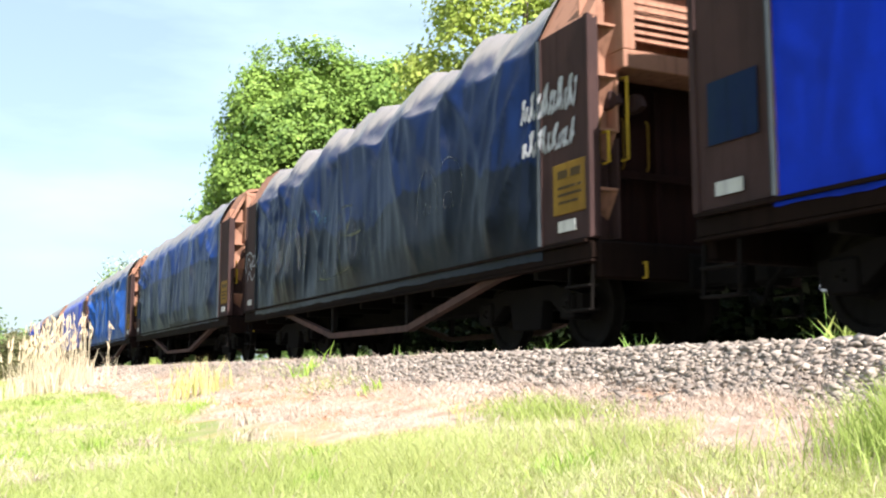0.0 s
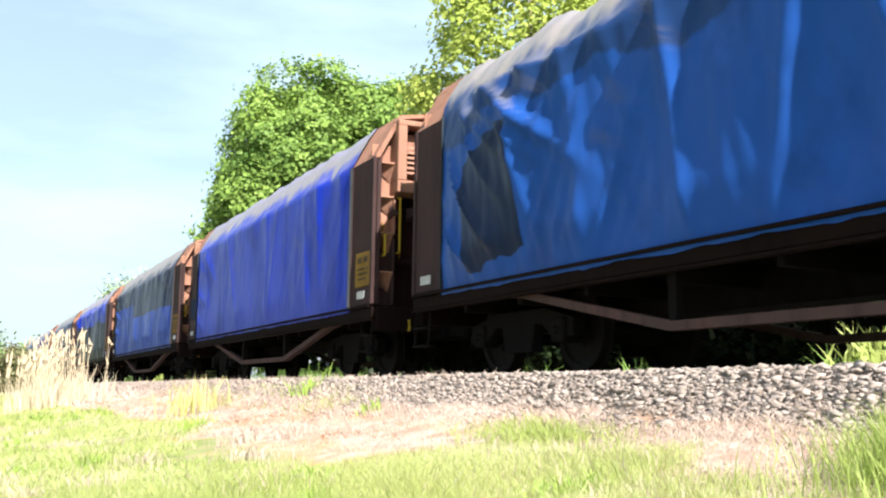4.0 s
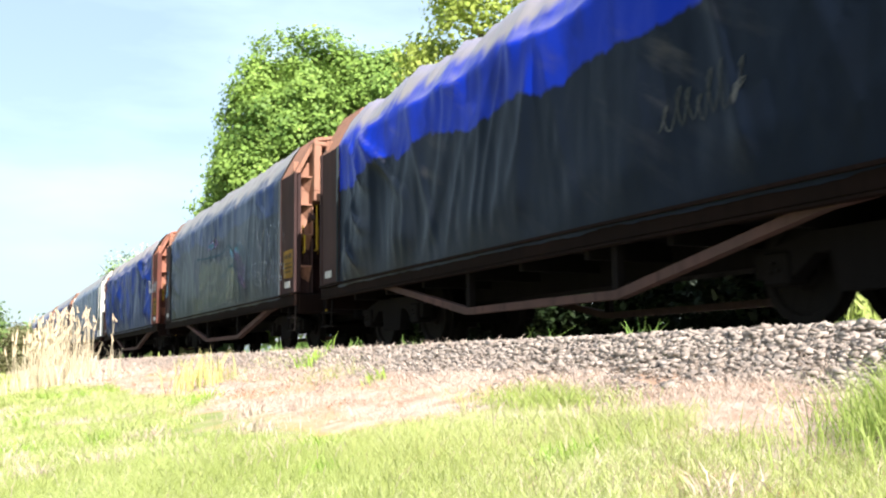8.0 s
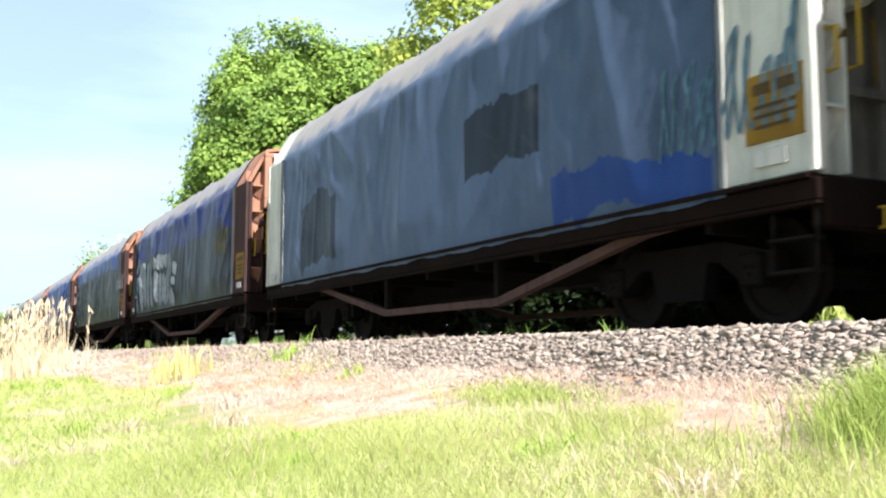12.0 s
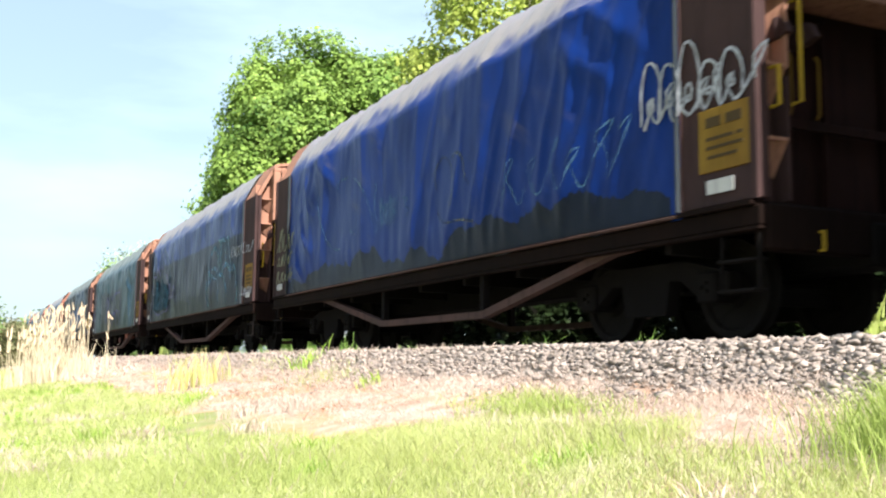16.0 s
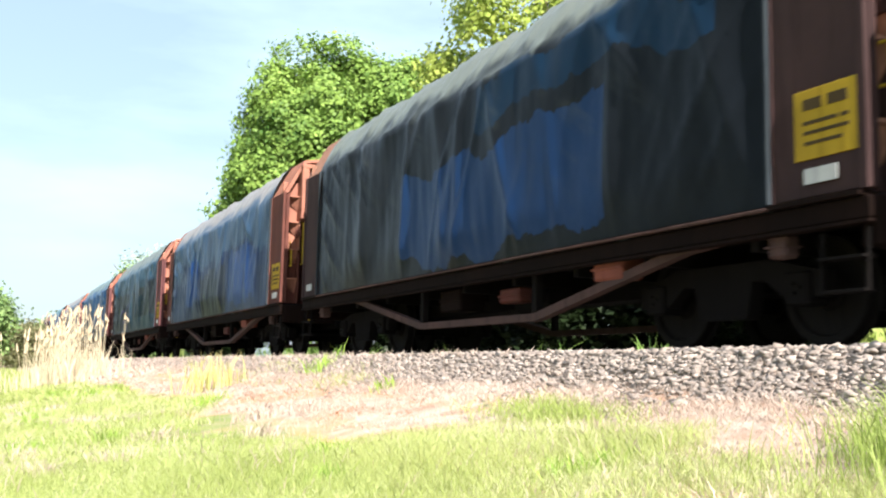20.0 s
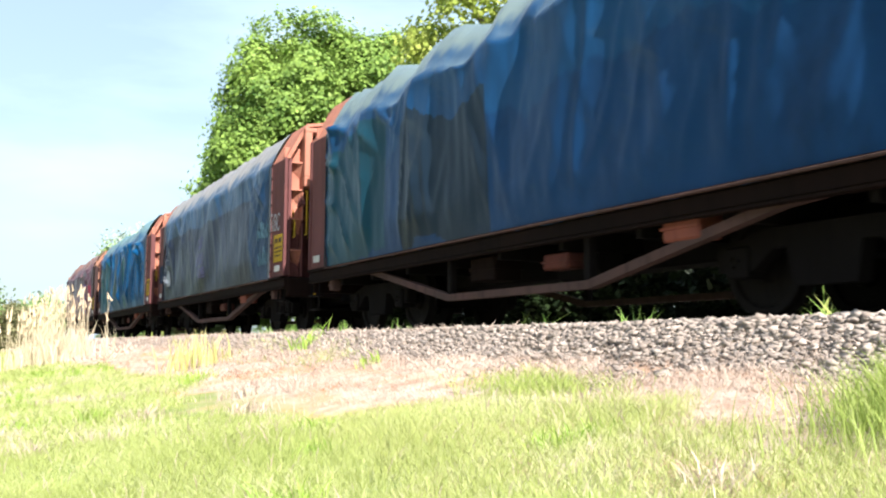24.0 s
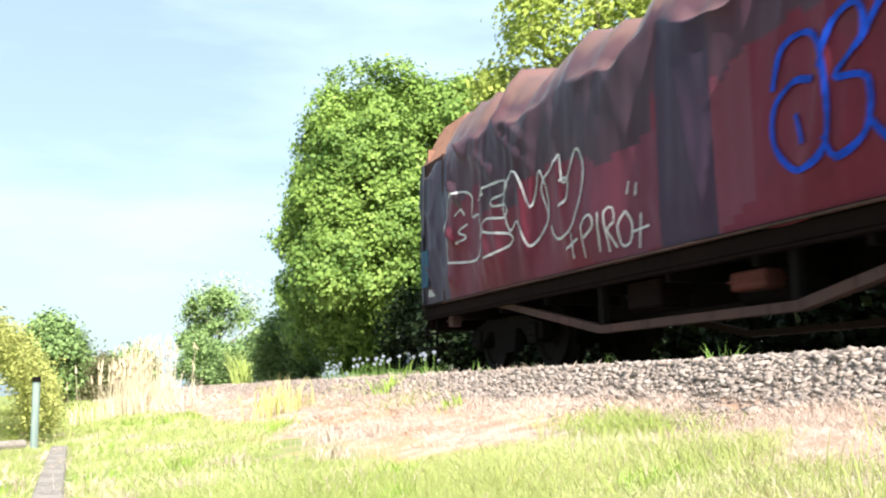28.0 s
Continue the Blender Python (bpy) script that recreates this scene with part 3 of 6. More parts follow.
STROKES = {   # letter skeletons on a unit square, left to right
    "A": [[(0, 0), (0.1, 0.7), (0.5, 1), (0.85, 0.7), (1, 0)], [(0.3, 0.3), (0.5, 0.55), (0.7, 0.3), (0.3, 0.3)]],
    "B": [[(0.1, 0), (0, 1), (0.6, 1.02), (0.75, 0.75), (0.4, 0.55), (0.9, 0.45), (0.95, 0.15), (0.5, -0.02), (0.1, 0)],
          [(0.3, 0.7), (0.5, 0.75)], [(0.35, 0.25), (0.6, 0.3)]],
    "C": [[(0.95, 0.8), (0.5, 1), (0.05, 0.6), (0.1, 0.2), (0.5, 0), (0.95, 0.2)]],
    "D": [[(0, 0), (0.05, 1), (0.7, 0.9), (1, 0.5), (0.7, 0.08), (0, 0)], [(0.3, 0.3), (0.3, 0.65), (0.6, 0.5), (0.3, 0.3)]],
    "E": [[(0.95, 0.9), (0.3, 1), (0.1, 0.75), (0.25, 0.55), (0.7, 0.6), (0.2, 0.5), (0.05, 0.2), (0.3, 0), (0.95, 0.1)]],
    "I": [[(0.3, 0), (0.25, 1), (0.75, 1), (0.7, 0), (0.3, 0)]],
    "K": [[(0.1, 1), (0.1, 0)], [(0.9, 1), (0.15, 0.5), (0.9, 0)]],
    "N": [[(0, 0), (0.1, 1), (0.35, 0.95), (0.7, 0.35), (0.75, 1), (1, 0.95), (0.95, 0), (0.7, 0), (0.3, 0.6), (0.25, 0), (0, 0)]],
    "O": [[(0.5, 1), (0.1, 0.75), (0.05, 0.3), (0.45, 0), (0.9, 0.25), (0.95, 0.7), (0.5, 1)],
          [(0.5, 0.7), (0.38, 0.5), (0.5, 0.3), (0.62, 0.5), (0.5, 0.7)]],
    "P": [[(0.15, 0), (0.05, 1), (0.7, 1), (0.95, 0.7), (0.7, 0.45), (0.4, 0.42), (0.35, 0), (0.15, 0)], [(0.4, 0.7), (0.6, 0.72)]],
    "R": [[(0, 0), (0.05, 1), (0.7, 1), (0.85, 0.7), (0.4, 0.5), (0.95, 0)]],
    "S": [[(0.9, 0.85), (0.5, 1), (0.1, 0.8), (0.3, 0.55), (0.8, 0.45), (0.9, 0.15), (0.5, 0), (0.05, 0.15)]],
    "T": [[(0, 1), (1, 0.98)], [(0.5, 1), (0.5, 0)]],
    "U": [[(0.05, 1), (0.1, 0.2), (0.5, 0), (0.9, 0.2), (0.95, 1)]],
    "Z": [[(0.05, 0.95), (0.9, 1), (0.1, 0.05), (0.95, 0)]],
    "M": [[(0, 0), (0.1, 1), (0.5, 0.4), (0.85, 1), (1, 0)]],
    "H": [[(0.1, 1), (0.1, 0)], [(0.1, 0.5), (0.9, 0.5)], [(0.9, 1), (0.9, 0)]],
    "W": [[(0, 1), (0.25, 0), (0.5, 0.7), (0.75, 0), (1, 1)]],
}


def lettering(text, y_left, y_right, z0, z1, rise=0.0, tilt=0.0):
    """Hand-drawn letters from y_left (further along the track) to y_right."""
    out, n = [], len(text)
    for i, ch in enumerate(text):
        for path in STROKES.get(ch, ()):
            line = []
            for u, v in path:
                s = (i + 0.06 + 0.88 * u) / n
                line.append((y_left + (y_right - y_left) * s + tilt * v * (y_right - y_left) / n,
                             z0 + rise * s + (z1 - z0) * v))
            out.append(line)
    return out


def scribble(seed, y_left, y_right, z0, z1, n=14):
    """A fast, looping tag that nobody can read."""
    rng = random.Random(seed)
    line = []
    for i in range(n):
        s = i / (n - 1)
        w, h = (y_right - y_left) * rng.uniform(0.6, 1.3) / n, (z1 - z0) * rng.uniform(0.45, 1.0)
        y, z = y_left + (y_right - y_left) * s * 0.94, z0 + (z1 - z0) * rng.uniform(0.0, 0.12)
        lean = w * rng.uniform(0.2, 0.9)
        line += [(y, z), (y + lean + w * 0.2, z + h * 0.55), (y + lean + w * 0.75, z + h), (y + lean + w * 0.1, z + h * 0.8)]
        if rng.random() < 0.5:
            line.append((y + w * 0.9, z + h * rng.uniform(0.2, 0.5)))
    return [line]


def arches(seed, y_left, y_right, z0, z1, n=5):
    """Overlapping bubble outlines, taller to the right."""
    rng = random.Random(seed)
    out = []
    w = (y_right - y_left) / n
    for i in range(n):
        a, h = y_left + w * (i + rng.uniform(-0.2, 0.2)), (z1 - z0) * rng.uniform(0.55, 1.0)
        out.append([(a, z0), (a + 0.05 * w, z0 + 0.6 * h), (a + 0.35 * w, z0 + h), (a + 0.8 * w, z0 + 0.9 * h),
                    (a + 1.05 * w, z0 + 0.5 * h), (a + 1.0 * w, z0 + 0.05)])
        out.append([(a + 0.35 * w, z0 + 0.1), (a + 0.35 * w, z0 + 0.35 * h), (a + 0.6 * w, z0 + 0.4 * h), (a + 0.65 * w, z0 + 0.1),
                    (a + 0.35 * w, z0 + 0.1)])
    return out




def blocks(seed, y_left, y_right, z0, z1, n=5, lean=0.0):
    """Closed, swollen letter-like outlines side by side, each with a slot or two."""
    rng = random.Random(seed)
    out = []
    w = (y_right - y_left) / n
    for i in range(n):
        a, h, b = y_left + w * i, (z1 - z0) * rng.uniform(0.85, 1.05), z0 + rng.uniform(-0.05, 0.05)
        k = rng.uniform(-0.1, 0.1)
        out.append([(a + w * (x + k * (q - 0.5)) + lean * q * w, b + h * q) for x, q in
                    ((0.1, 0.05), (0.02, 0.45), (0.12, 0.92), (0.5, 1.0), (0.86, 0.9), (0.95, 0.5), (0.85, 0.08), (0.5, 0.0), (0.1, 0.05))])
        for q0, q1 in ((0.2, 0.45), (0.6, 0.8)) if rng.random() < 0.6 else ((0.25, 0.7),):
            x = rng.uniform(0.35, 0.6)
            out.append([(a + w * x + lean * q0 * w, b + h * q0), (a + w * (x + 0.05) + lean * q1 * w, b + h * q1)])
    return out


INK_WHITE, INK_PALE = paint("white_spray", (0.36, 0.37, 0.42)), paint("cream_spray", (0.24, 0.24, 0.16))
INK_SKY, INK_LILAC, INK_BLUE = paint("pale_blue_spray", (0.08, 0.16, 0.23)), paint("lilac_spray", (0.16, 0.15, 0.32)), paint("blue_spray", (0.01, 0.06, 0.5))
INK_DIM, INK_SILVER = paint("dim_grey_spray", (0.055, 0.06, 0.065)), paint("silver_spray", (0.27, 0.30, 0.35), 0.45)
INK_BRIGHT = paint("bright_white_spray", (0.55, 0.56, 0.60), 0.6)
INK_TEAL, INK_YELLOW = paint("teal_spray", (0.010, 0.045, 0.075)), paint("yellow_spray", (0.14, 0.12, 0.03))

MIST_GREY, MIST_CREAM = mist("faded_grey_spray", (0.13, 0.14, 0.16), 0.55), mist("faded_cream_spray", (0.16, 0.19, 0.16), 0.6)
MIST_CYAN, MIST_VIOLET = mist("faded_cyan_spray", (0.04, 0.20, 0.32), 0.6), mist("faded_violet_spray", (0.09, 0.045, 0.15), 0.6)
MIST_YELLOW, MIST_SKY = mist("faded_yellow_spray", (0.13, 0.14, 0.07), 0.6), mist("faded_sky_spray", (0.10, 0.22, 0.34), 0.7)
MIST_WHITE = mist("faded_white_spray", (0.30, 0.33, 0.40), 0.6)

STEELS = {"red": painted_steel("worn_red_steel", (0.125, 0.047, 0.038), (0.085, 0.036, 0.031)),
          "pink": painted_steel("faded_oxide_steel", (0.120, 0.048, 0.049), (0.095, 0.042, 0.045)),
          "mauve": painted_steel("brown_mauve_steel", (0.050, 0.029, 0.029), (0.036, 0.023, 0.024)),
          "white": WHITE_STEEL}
# lightened copies of STEELS for upper end parts, painting in the sun on them
LIT_STEELS = {"red": painted_steel("lit_red_steel", (0.31, 0.135, 0.095), (0.24, 0.105, 0.08)),
          "pink": painted_steel("lit_pink_steel", (0.36, 0.15, 0.11), (0.29, 0.12, 0.09)),
          "mauve": painted_steel("lit_brown_steel", (0.29, 0.15, 0.108), (0.22, 0.115, 0.085)),
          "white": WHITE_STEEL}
# darkened copies of STEELS for the end walls, painting in the gap's shade
SHADED_STEELS = {"red": painted_steel("shaded_red_steel", (0.045, 0.015, 0.012), (0.022, 0.009, 0.008)),
        "pink": painted_steel("shaded_pink_steel", (0.06, 0.021, 0.019), (0.03, 0.012, 0.011)),
        "mauve": painted_steel("shaded_brown_steel", (0.019, 0.008, 0.007), (0.011, 0.006, 0.005)),
        "white": painted_steel("shaded_white_steel", (0.12, 0.11, 0.10), (0.06, 0.055, 0.05))}
KIT = {}


def kit(steel):
    """The meshes that wagons of one colour share."""
    if steel not in KIT:
        s, u, e = STEELS[steel], LIT_STEELS[steel], SHADED_STEELS[steel]
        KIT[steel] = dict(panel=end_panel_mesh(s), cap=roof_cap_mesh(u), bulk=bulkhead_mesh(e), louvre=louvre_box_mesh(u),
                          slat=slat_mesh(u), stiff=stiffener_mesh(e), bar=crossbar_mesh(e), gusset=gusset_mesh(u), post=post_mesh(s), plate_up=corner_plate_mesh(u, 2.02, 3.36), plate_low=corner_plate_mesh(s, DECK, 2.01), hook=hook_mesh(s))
    if "common" not in KIT:
        KIT["common"] = dict(
            truss=truss_mesh(CHORD), strut=strut_mesh(BLACK_STEEL), sill=side_sill_mesh(OXIDE_DARK), hem=hem_rail_mesh(CHORD),
            under=underframe_mesh(BLACK_STEEL), csill=centre_sill_mesh(BLACK_STEEL), stock=headstock_mesh(OXIDE_DARK), bearer=cross_bearer_mesh(BLACK_STEEL), frame=bogie_frame_mesh(BLACK_STEEL), bolster=bolster_mesh(BLACK_STEEL),
            wheels=wheelset_mesh(WHEEL_STEEL), coupler=coupler_mesh(BLACK_STEEL), rail_long=handrail_mesh(YELLOW, 1.75, 2.55),
            rail_short=handrail_mesh(YELLOW, 1.80, 2.10), rail_low=handrail_mesh(YELLOW, 0.64, 0.78), step=step_mesh(BLACK_STEEL), lock=lock_bar_mesh(painted_steel("worn_yellow_paint", (0.14, 0.085, 0.015), (0.08, 0.045, 0.015))),
            box=box_mesh("equipment_box", OXIDE_DARK, 0.35, 0.6, 0.28), box_red=box_mesh("brake_box", OXIDE, 0.26, 0.46, 0.22),
            box_low=box_mesh("valve_box", painted_steel("dull_oxide_steel", (0.09, 0.03, 0.024), (0.06, 0.024, 0.02)), 0.22, 0.46, 0.16),
            jack=box_mesh("jacking_block", CHORD, 0.14, 0.19, 0.17),
            eyelet=Shape().tube([(-SIDE - 0.045, 0, 0), (-SIDE - 0.012, 0, 0)], 0.011, 6).mesh("eyelet", BLACK_STEEL), batten=Shape().box(-SIDE - 0.062, -SIDE - 0.02, -0.012, 0.012, DECK, EAVE - 0.02, 0.004).mesh("edge_batten", painted_steel("pale_batten", (0.035, 0.042, 0.05), (0.02, 0.026, 0.032))),
            tank=cylinder_mesh("air_tank", BLACK_STEEL, 0.17, 0.8), sign=sign_mesh(YELLOW), sign_old=sign_mesh(painted_steel("faded_yellow_paint", (0.15, 0.085, 0.02), (0.26, 0.16, 0.03))),
            ink=bars_mesh("sign_lettering", SIGN_INK, [(0.04, 0.21, 0.10, 0.18), (-0.19, -0.02, 0.10, 0.18), (-0.10, 0.21, -0.005, 0.022),
                                                      (-0.2, -0.13, -0.005, 0.022), (-0.20, 0.21, -0.075, -0.05), (-0.14, 0.20, -0.15, -0.125)]),
            plate=bars_mesh("number_plate", PLATE_WHITE, [(-0.15, 0.15, -0.055, 0.055)]),
            board=bars_mesh("chalk_board", painted_steel("dark_blue_board", (0.008, 0.016, 0.05), (0.012, 0.025, 0.045)), [(-0.27, 0.27, -0.25, 0.25)]))
    return {**KIT["common"], **KIT[steel]}


MIRROR = Matrix.Rotation(math.pi, 4, "Z")


def wagon_at(index, steel, label, tarp_mat, seed, folds=1.0, slant=0.2, sag=0.05, tarp=(PANEL - 0.05, LEN - PANEL + 0.05), board=True, equip=True):
    k = kit(steel)
    first = 7.60 + PITCH * index
    wagon = tagged(new("freight_wagon"), label, "railway wagon", "wagons of the train")
    wagon.matrix_basis = pose(TRACK_X, first, RAIL_Z)
    turn = Matrix.Translation((0, LEN, 0)) @ MIRROR          # the same piece at the other end and side
    flip_x = Matrix.Diagonal((-1, 1, 1, 1))
    flip_y = Matrix.Translation((0, LEN, 0)) @ Matrix.Diagonal((1, -1, 1, 1))
    four = (Matrix(), turn, flip_x, flip_y)
    part("floor_plate", k["under"], wagon)
    part("centre_sill", k["csill"], wagon)
    for i in range(9):
        part("cross_bearer", k["bearer"], wagon, at=pose(0, 1.2 + i * 1.256, 0))
    for m in (Matrix(), turn):
        part("side_sill", k["sill"], wagon, at=m)
        chord = part("truss_chord", k["truss"], wagon, "dusty brown trussed underframe beam", at=m)
        for y in (TRUSS_Y - 1.47, TRUSS_Y + 1.47):
            part("strut", k["strut"], chord, at=pose(0, y, 0))
        part("roof_cap", k["cap"], wagon, at=m)
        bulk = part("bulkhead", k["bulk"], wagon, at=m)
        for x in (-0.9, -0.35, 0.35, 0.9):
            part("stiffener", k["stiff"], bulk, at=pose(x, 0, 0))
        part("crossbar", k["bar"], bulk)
        for x in (-1.12, -0.84, -0.55, 0.55):
            part("lock_bar", k["lock"], bulk, "worn yellow lock bar", at=pose(x, 0.18, 0))
        for x in (-0.98, -0.70):
            part("hook", k["hook"], bulk, at=pose(x, 0.08, 0))
        part("headstock", k["stock"], wagon, at=m)
        box = part("louvre_box", k["louvre"], wagon, "ventilator box with level slats", at=m)
        for i in range(6):
            part("slat", k["slat"], box, at=pose(0, 0, 2.90 + 0.075 * i))
        part("coupler", k["coupler"], wagon, at=m)
        part("handrail", k["rail_long"], wagon, "yellow handrail", at=m @ pose(-0.93, 0.0, 0.0))
        part("handrail", k["rail_short"], wagon, "yellow handrail", at=m @ pose(-1.15, 0.0, -0.1))
        part("handrail", k["rail_low"], wagon, "yellow handrail", at=m @ pose(-0.75, 0.0, 0.0))
    part("handrail", k["rail_long"], wagon, "yellow handrail", at=flip_y @ pose(-1.22, 0.0, 0.0))
    for m in four:
        part("end_panel", k["panel"], wagon, at=m)
        part("corner_post", k["post"], wagon, at=m)
        # upper plate takes the sunlit copy of the steel, lower one the plain steel
        part("corner_plate", k["plate_up"], wagon, at=m)
        part("corner_plate", k["plate_low"], wagon, at=m)
        part("step", k["step"], wagon, at=m)
        for z in (3.05, 2.55, 2.02, 1.45):
            part("gusset", k["gusset"], wagon, at=m @ pose(0, 0, z))
    if index > 10:
        part("hem_rail", k["hem"], wagon)
    for i in range(9 if index > 16 else 0):
        part("eyelet", k["eyelet"], wagon, at=pose(0, tarp[0] - 0.03, 1.12 + 0.25 * i))
    part("edge_batten", k["batten"], wagon, "pale batten along the curtain's edge", at=pose(0, tarp[0] + 0.02, 0))
    part("edge_batten", k["batten"], wagon, "pale batten along the curtain's edge", at=pose(0, min(tarp[1], LEN - 0.1) - 0.02, 0))
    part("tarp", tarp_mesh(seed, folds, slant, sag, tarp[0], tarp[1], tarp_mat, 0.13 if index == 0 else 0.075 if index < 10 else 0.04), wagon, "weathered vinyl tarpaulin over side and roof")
    sign = part("sign", k["sign" if index > 13 else "sign_old"], wagon, "yellow notice plate" if index > 13 else "faded yellow notice plate", at=pose(0, 0.34, 1.52))
    part("sign_lettering", k["ink"], sign)
    part("number_plate", k["plate"], wagon, "white plate", at=pose(0, 0.40, 1.15))
    part("number_plate", k["plate"], wagon, "white plate", at=pose(0, LEN - 0.42, 1.15))
    if board and index in (-1, 1, 3, 4, 18, 19):
        part("chalk_board", k["board"], wagon, "dark blue painted square", at=pose(0, LEN - 0.48, 1.75))
    if equip and index >= 13:
        part("equipment_box", k["box"], wagon, at=pose(-0.95, LEN / 2 + 0.5, 0.50))
        part("brake_box", k["box_red"], wagon, "small red box", at=pose(-1.12, 3.1, 0.62))
        part("valve_box", k["box_low"], wagon, "small red box", at=pose(-1.08, 5.1, 0.52))
        part("jacking_block", k["jack"], wagon, "dusty grey block", at=pose(-1.18, 0.92, 0.62))
        part("jacking_block", k["jack"], wagon, "dusty grey block", at=pose(-1.18, LEN - 0.92, 0.62))
        part("air_tank", k["tank"], wagon, at=pose(-0.6, LEN / 2 - 0.9, 0.60))
    wheels = []
    for c in (1.95, LEN - 1.95):
        bogie = part("bogie", k["bolster"], wagon, at=pose(0, c, 0))
        part("side_frame", k["frame"], bogie)
        part("side_frame", k["frame"], bogie, at=MIRROR.copy())
        for y in (-0.875, 0.875):
            wheels.append((part("wheelset", k["wheels"], bogie, at=pose(0, y, WHEEL_R)), (0, y, WHEEL_R)))
    WAGONS.append((wagon, first))
    WHEELS[wagon.name] = wheels

    def push(y, z):
        on = tarp[0] < y < tarp[1] and DECK < z < EAVE
        return tarp_push(y, z, seed, folds, slant) if on else 0.02

    coats = []

    def spray(paths, width, ink, label="sprayed graffiti lines", swell=0.0):
        tag = part("graffiti", ribbon(paths[:1], width, push, ink, swell=swell, layer=len(coats)), wagon, label)
        for i, path in enumerate(paths[1:]):
            part("stroke", ribbon([path], width, push, ink, "stroke", swell=swell, layer=len(coats) + 0.3 * (i % 3)), tag)
        coats.append(label)
    return spray


BLACK, VIVID = (0.008, 0.011, 0.018), (0.005, 0.03, 0.36)
SLATE, GREYBLUE = (0.016, 0.02, 0.026), (0.085, 0.105, 0.145)
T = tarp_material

spray = wagon_at(-1, "mauve", "brown freight wagon with a bright blue tarpaulin", T("tarp_vivid_blue", VIVID, VIVID, streak=0.2), 1.0, 0.45)
spray = wagon_at(0, "mauve", "brown freight wagon under a black and navy tarpaulin",
                 T("tarp_black_navy", BLACK, (0.009, 0.020, 0.060), 2.0, 0.3), 2.0, 1.5, 0.35, 0.30)
spray(scribble(3, 1.15, 0.2, 2.28, 2.62, 15) + scribble(4, 1.1, 0.25, 1.92, 2.2, 13), 0.03, INK_WHITE)
spray(arches(5, 3.8, 2.6, 1.6, 2.3, 2) + scribble(6, 7.0, 5.0, 1.3, 2.2, 9), 0.025, MIST_GREY)
spray([[(10.79, 1.5), (10.84, 2.0), (10.66, 2.35)], [(10.45, 1.6), (10.33, 2.15), (9.92, 2.15), (9.78, 1.9), (9.84, 1.5)],
       [(9.69, 1.6), (9.44, 2.3), (9.18, 2.15), (9.28, 1.5)], [(9.03, 1.5), (9.09, 2.05), (8.95, 2.35), (8.76, 2.0), (8.74, 1.5)],
       [(8.56, 1.4), (8.45, 2.0), (8.36, 2.3)]], 0.17, MIST_GREY, "large faded grey sprayed letters")
spray([[(8.19, 2.2), (8.14, 2.39), (7.94, 2.37), (7.82, 2.12)], [(7.8, 2.37), (7.75, 2.19), (7.52, 2.25), (7.57, 1.99)], [(7.42, 2.3), (7.34, 2.14), (7.19, 2.25)]], 0.035, MIST_SKY)
spray([[(7.8, 1.23), (7.09, 1.22), (6.43, 1.26), (6.15, 1.29), (5.93, 1.23)], [(7.08, 1.37), (6.98, 1.59), (6.83, 1.86), (6.48, 2.2), (6.04, 2.2)],
       [(6.53, 1.81), (6.07, 1.76), (5.72, 1.79)], [(6.68, 1.78), (6.45, 1.28), (6.26, 1.7), (6.09, 2.15)],
       [(7.8, 1.23), (7.66, 1.41), (7.56, 1.57), (7.51, 1.46), (7.61, 1.24), (7.42, 1.4), (7.46, 1.21)]], 0.03, MIST_YELLOW)
spray([[(12.48, 1.82), (12.33, 2.12), (12.05, 2.14), (11.84, 1.97), (12.12, 1.89), (11.64, 1.87), (11.40, 2.06)],
       [(12.40, 1.75), (12.2, 2.05), (12.0, 1.8), (11.8, 2.08), (11.6, 1.8)], [(12.27, 1.6), (12.12, 1.77), (11.92, 1.58), (11.71, 1.7)]], 0.035, INK_WHITE)
spray = wagon_at(1, "mauve", "brown freight wagon with a dark navy tarpaulin", T("tarp_navy", (0.012, 0.021, 0.045), (0.017, 0.042, 0.135), 2.42, 0.1), 3.0, 1.9, 0.5, 0.10)
spray(scribble(10, 6.6, 3.0, 1.0, 1.1, 40), 0.05, INK_DIM)
spray = wagon_at(2, "mauve", "brown freight wagon with a creased blue tarpaulin",
                 T("tarp_creased_blue", (0.022, 0.085, 0.28), (0.02, 0.05, 0.13), 2.75, 0.2, patches=((9.6, 10.9, 1.2, 2.5, (0.012, 0.018, 0.035)),)), 4.0, 2.4, 0.6, 0.12)
spray = wagon_at(3, "mauve", "brown freight wagon with a bright blue tarpaulin", T("tarp_bright_blue", VIVID, VIVID, streak=0.2), 5.0, 0.6)
spray = wagon_at(4, "mauve", "brown freight wagon with a blue tarpaulin patched black",
                 T("tarp_blue_patched", (0.005, 0.045, 0.30), (0.01, 0.012, 0.026), 2.55, 0.06, patches=((1.0, 7.4, 2.1, 2.7, (0.01, 0.012, 0.026)),)), 6.0, 0.9, 0.3)
spray = wagon_at(5, "mauve", "brown freight wagon with a black tarpaulin below a blue band",
                 T("tarp_black_blue_band", BLACK, (0.005, 0.028, 0.33), 2.5, 0.2, streak=0.3), 7.0, 1.3, 0.3, 0.16)
spray(scribble(31, 3.6, 2.6, 1.6, 2.0, 8), 0.02, INK_DIM)
spray = wagon_at(6, "mauve", "brown freight wagon with a sprayed black tarpaulin", T("tarp_black", (0.010, 0.015, 0.024), (0.013, 0.026, 0.070), 2.65, 0.2), 8.0, 0.7)
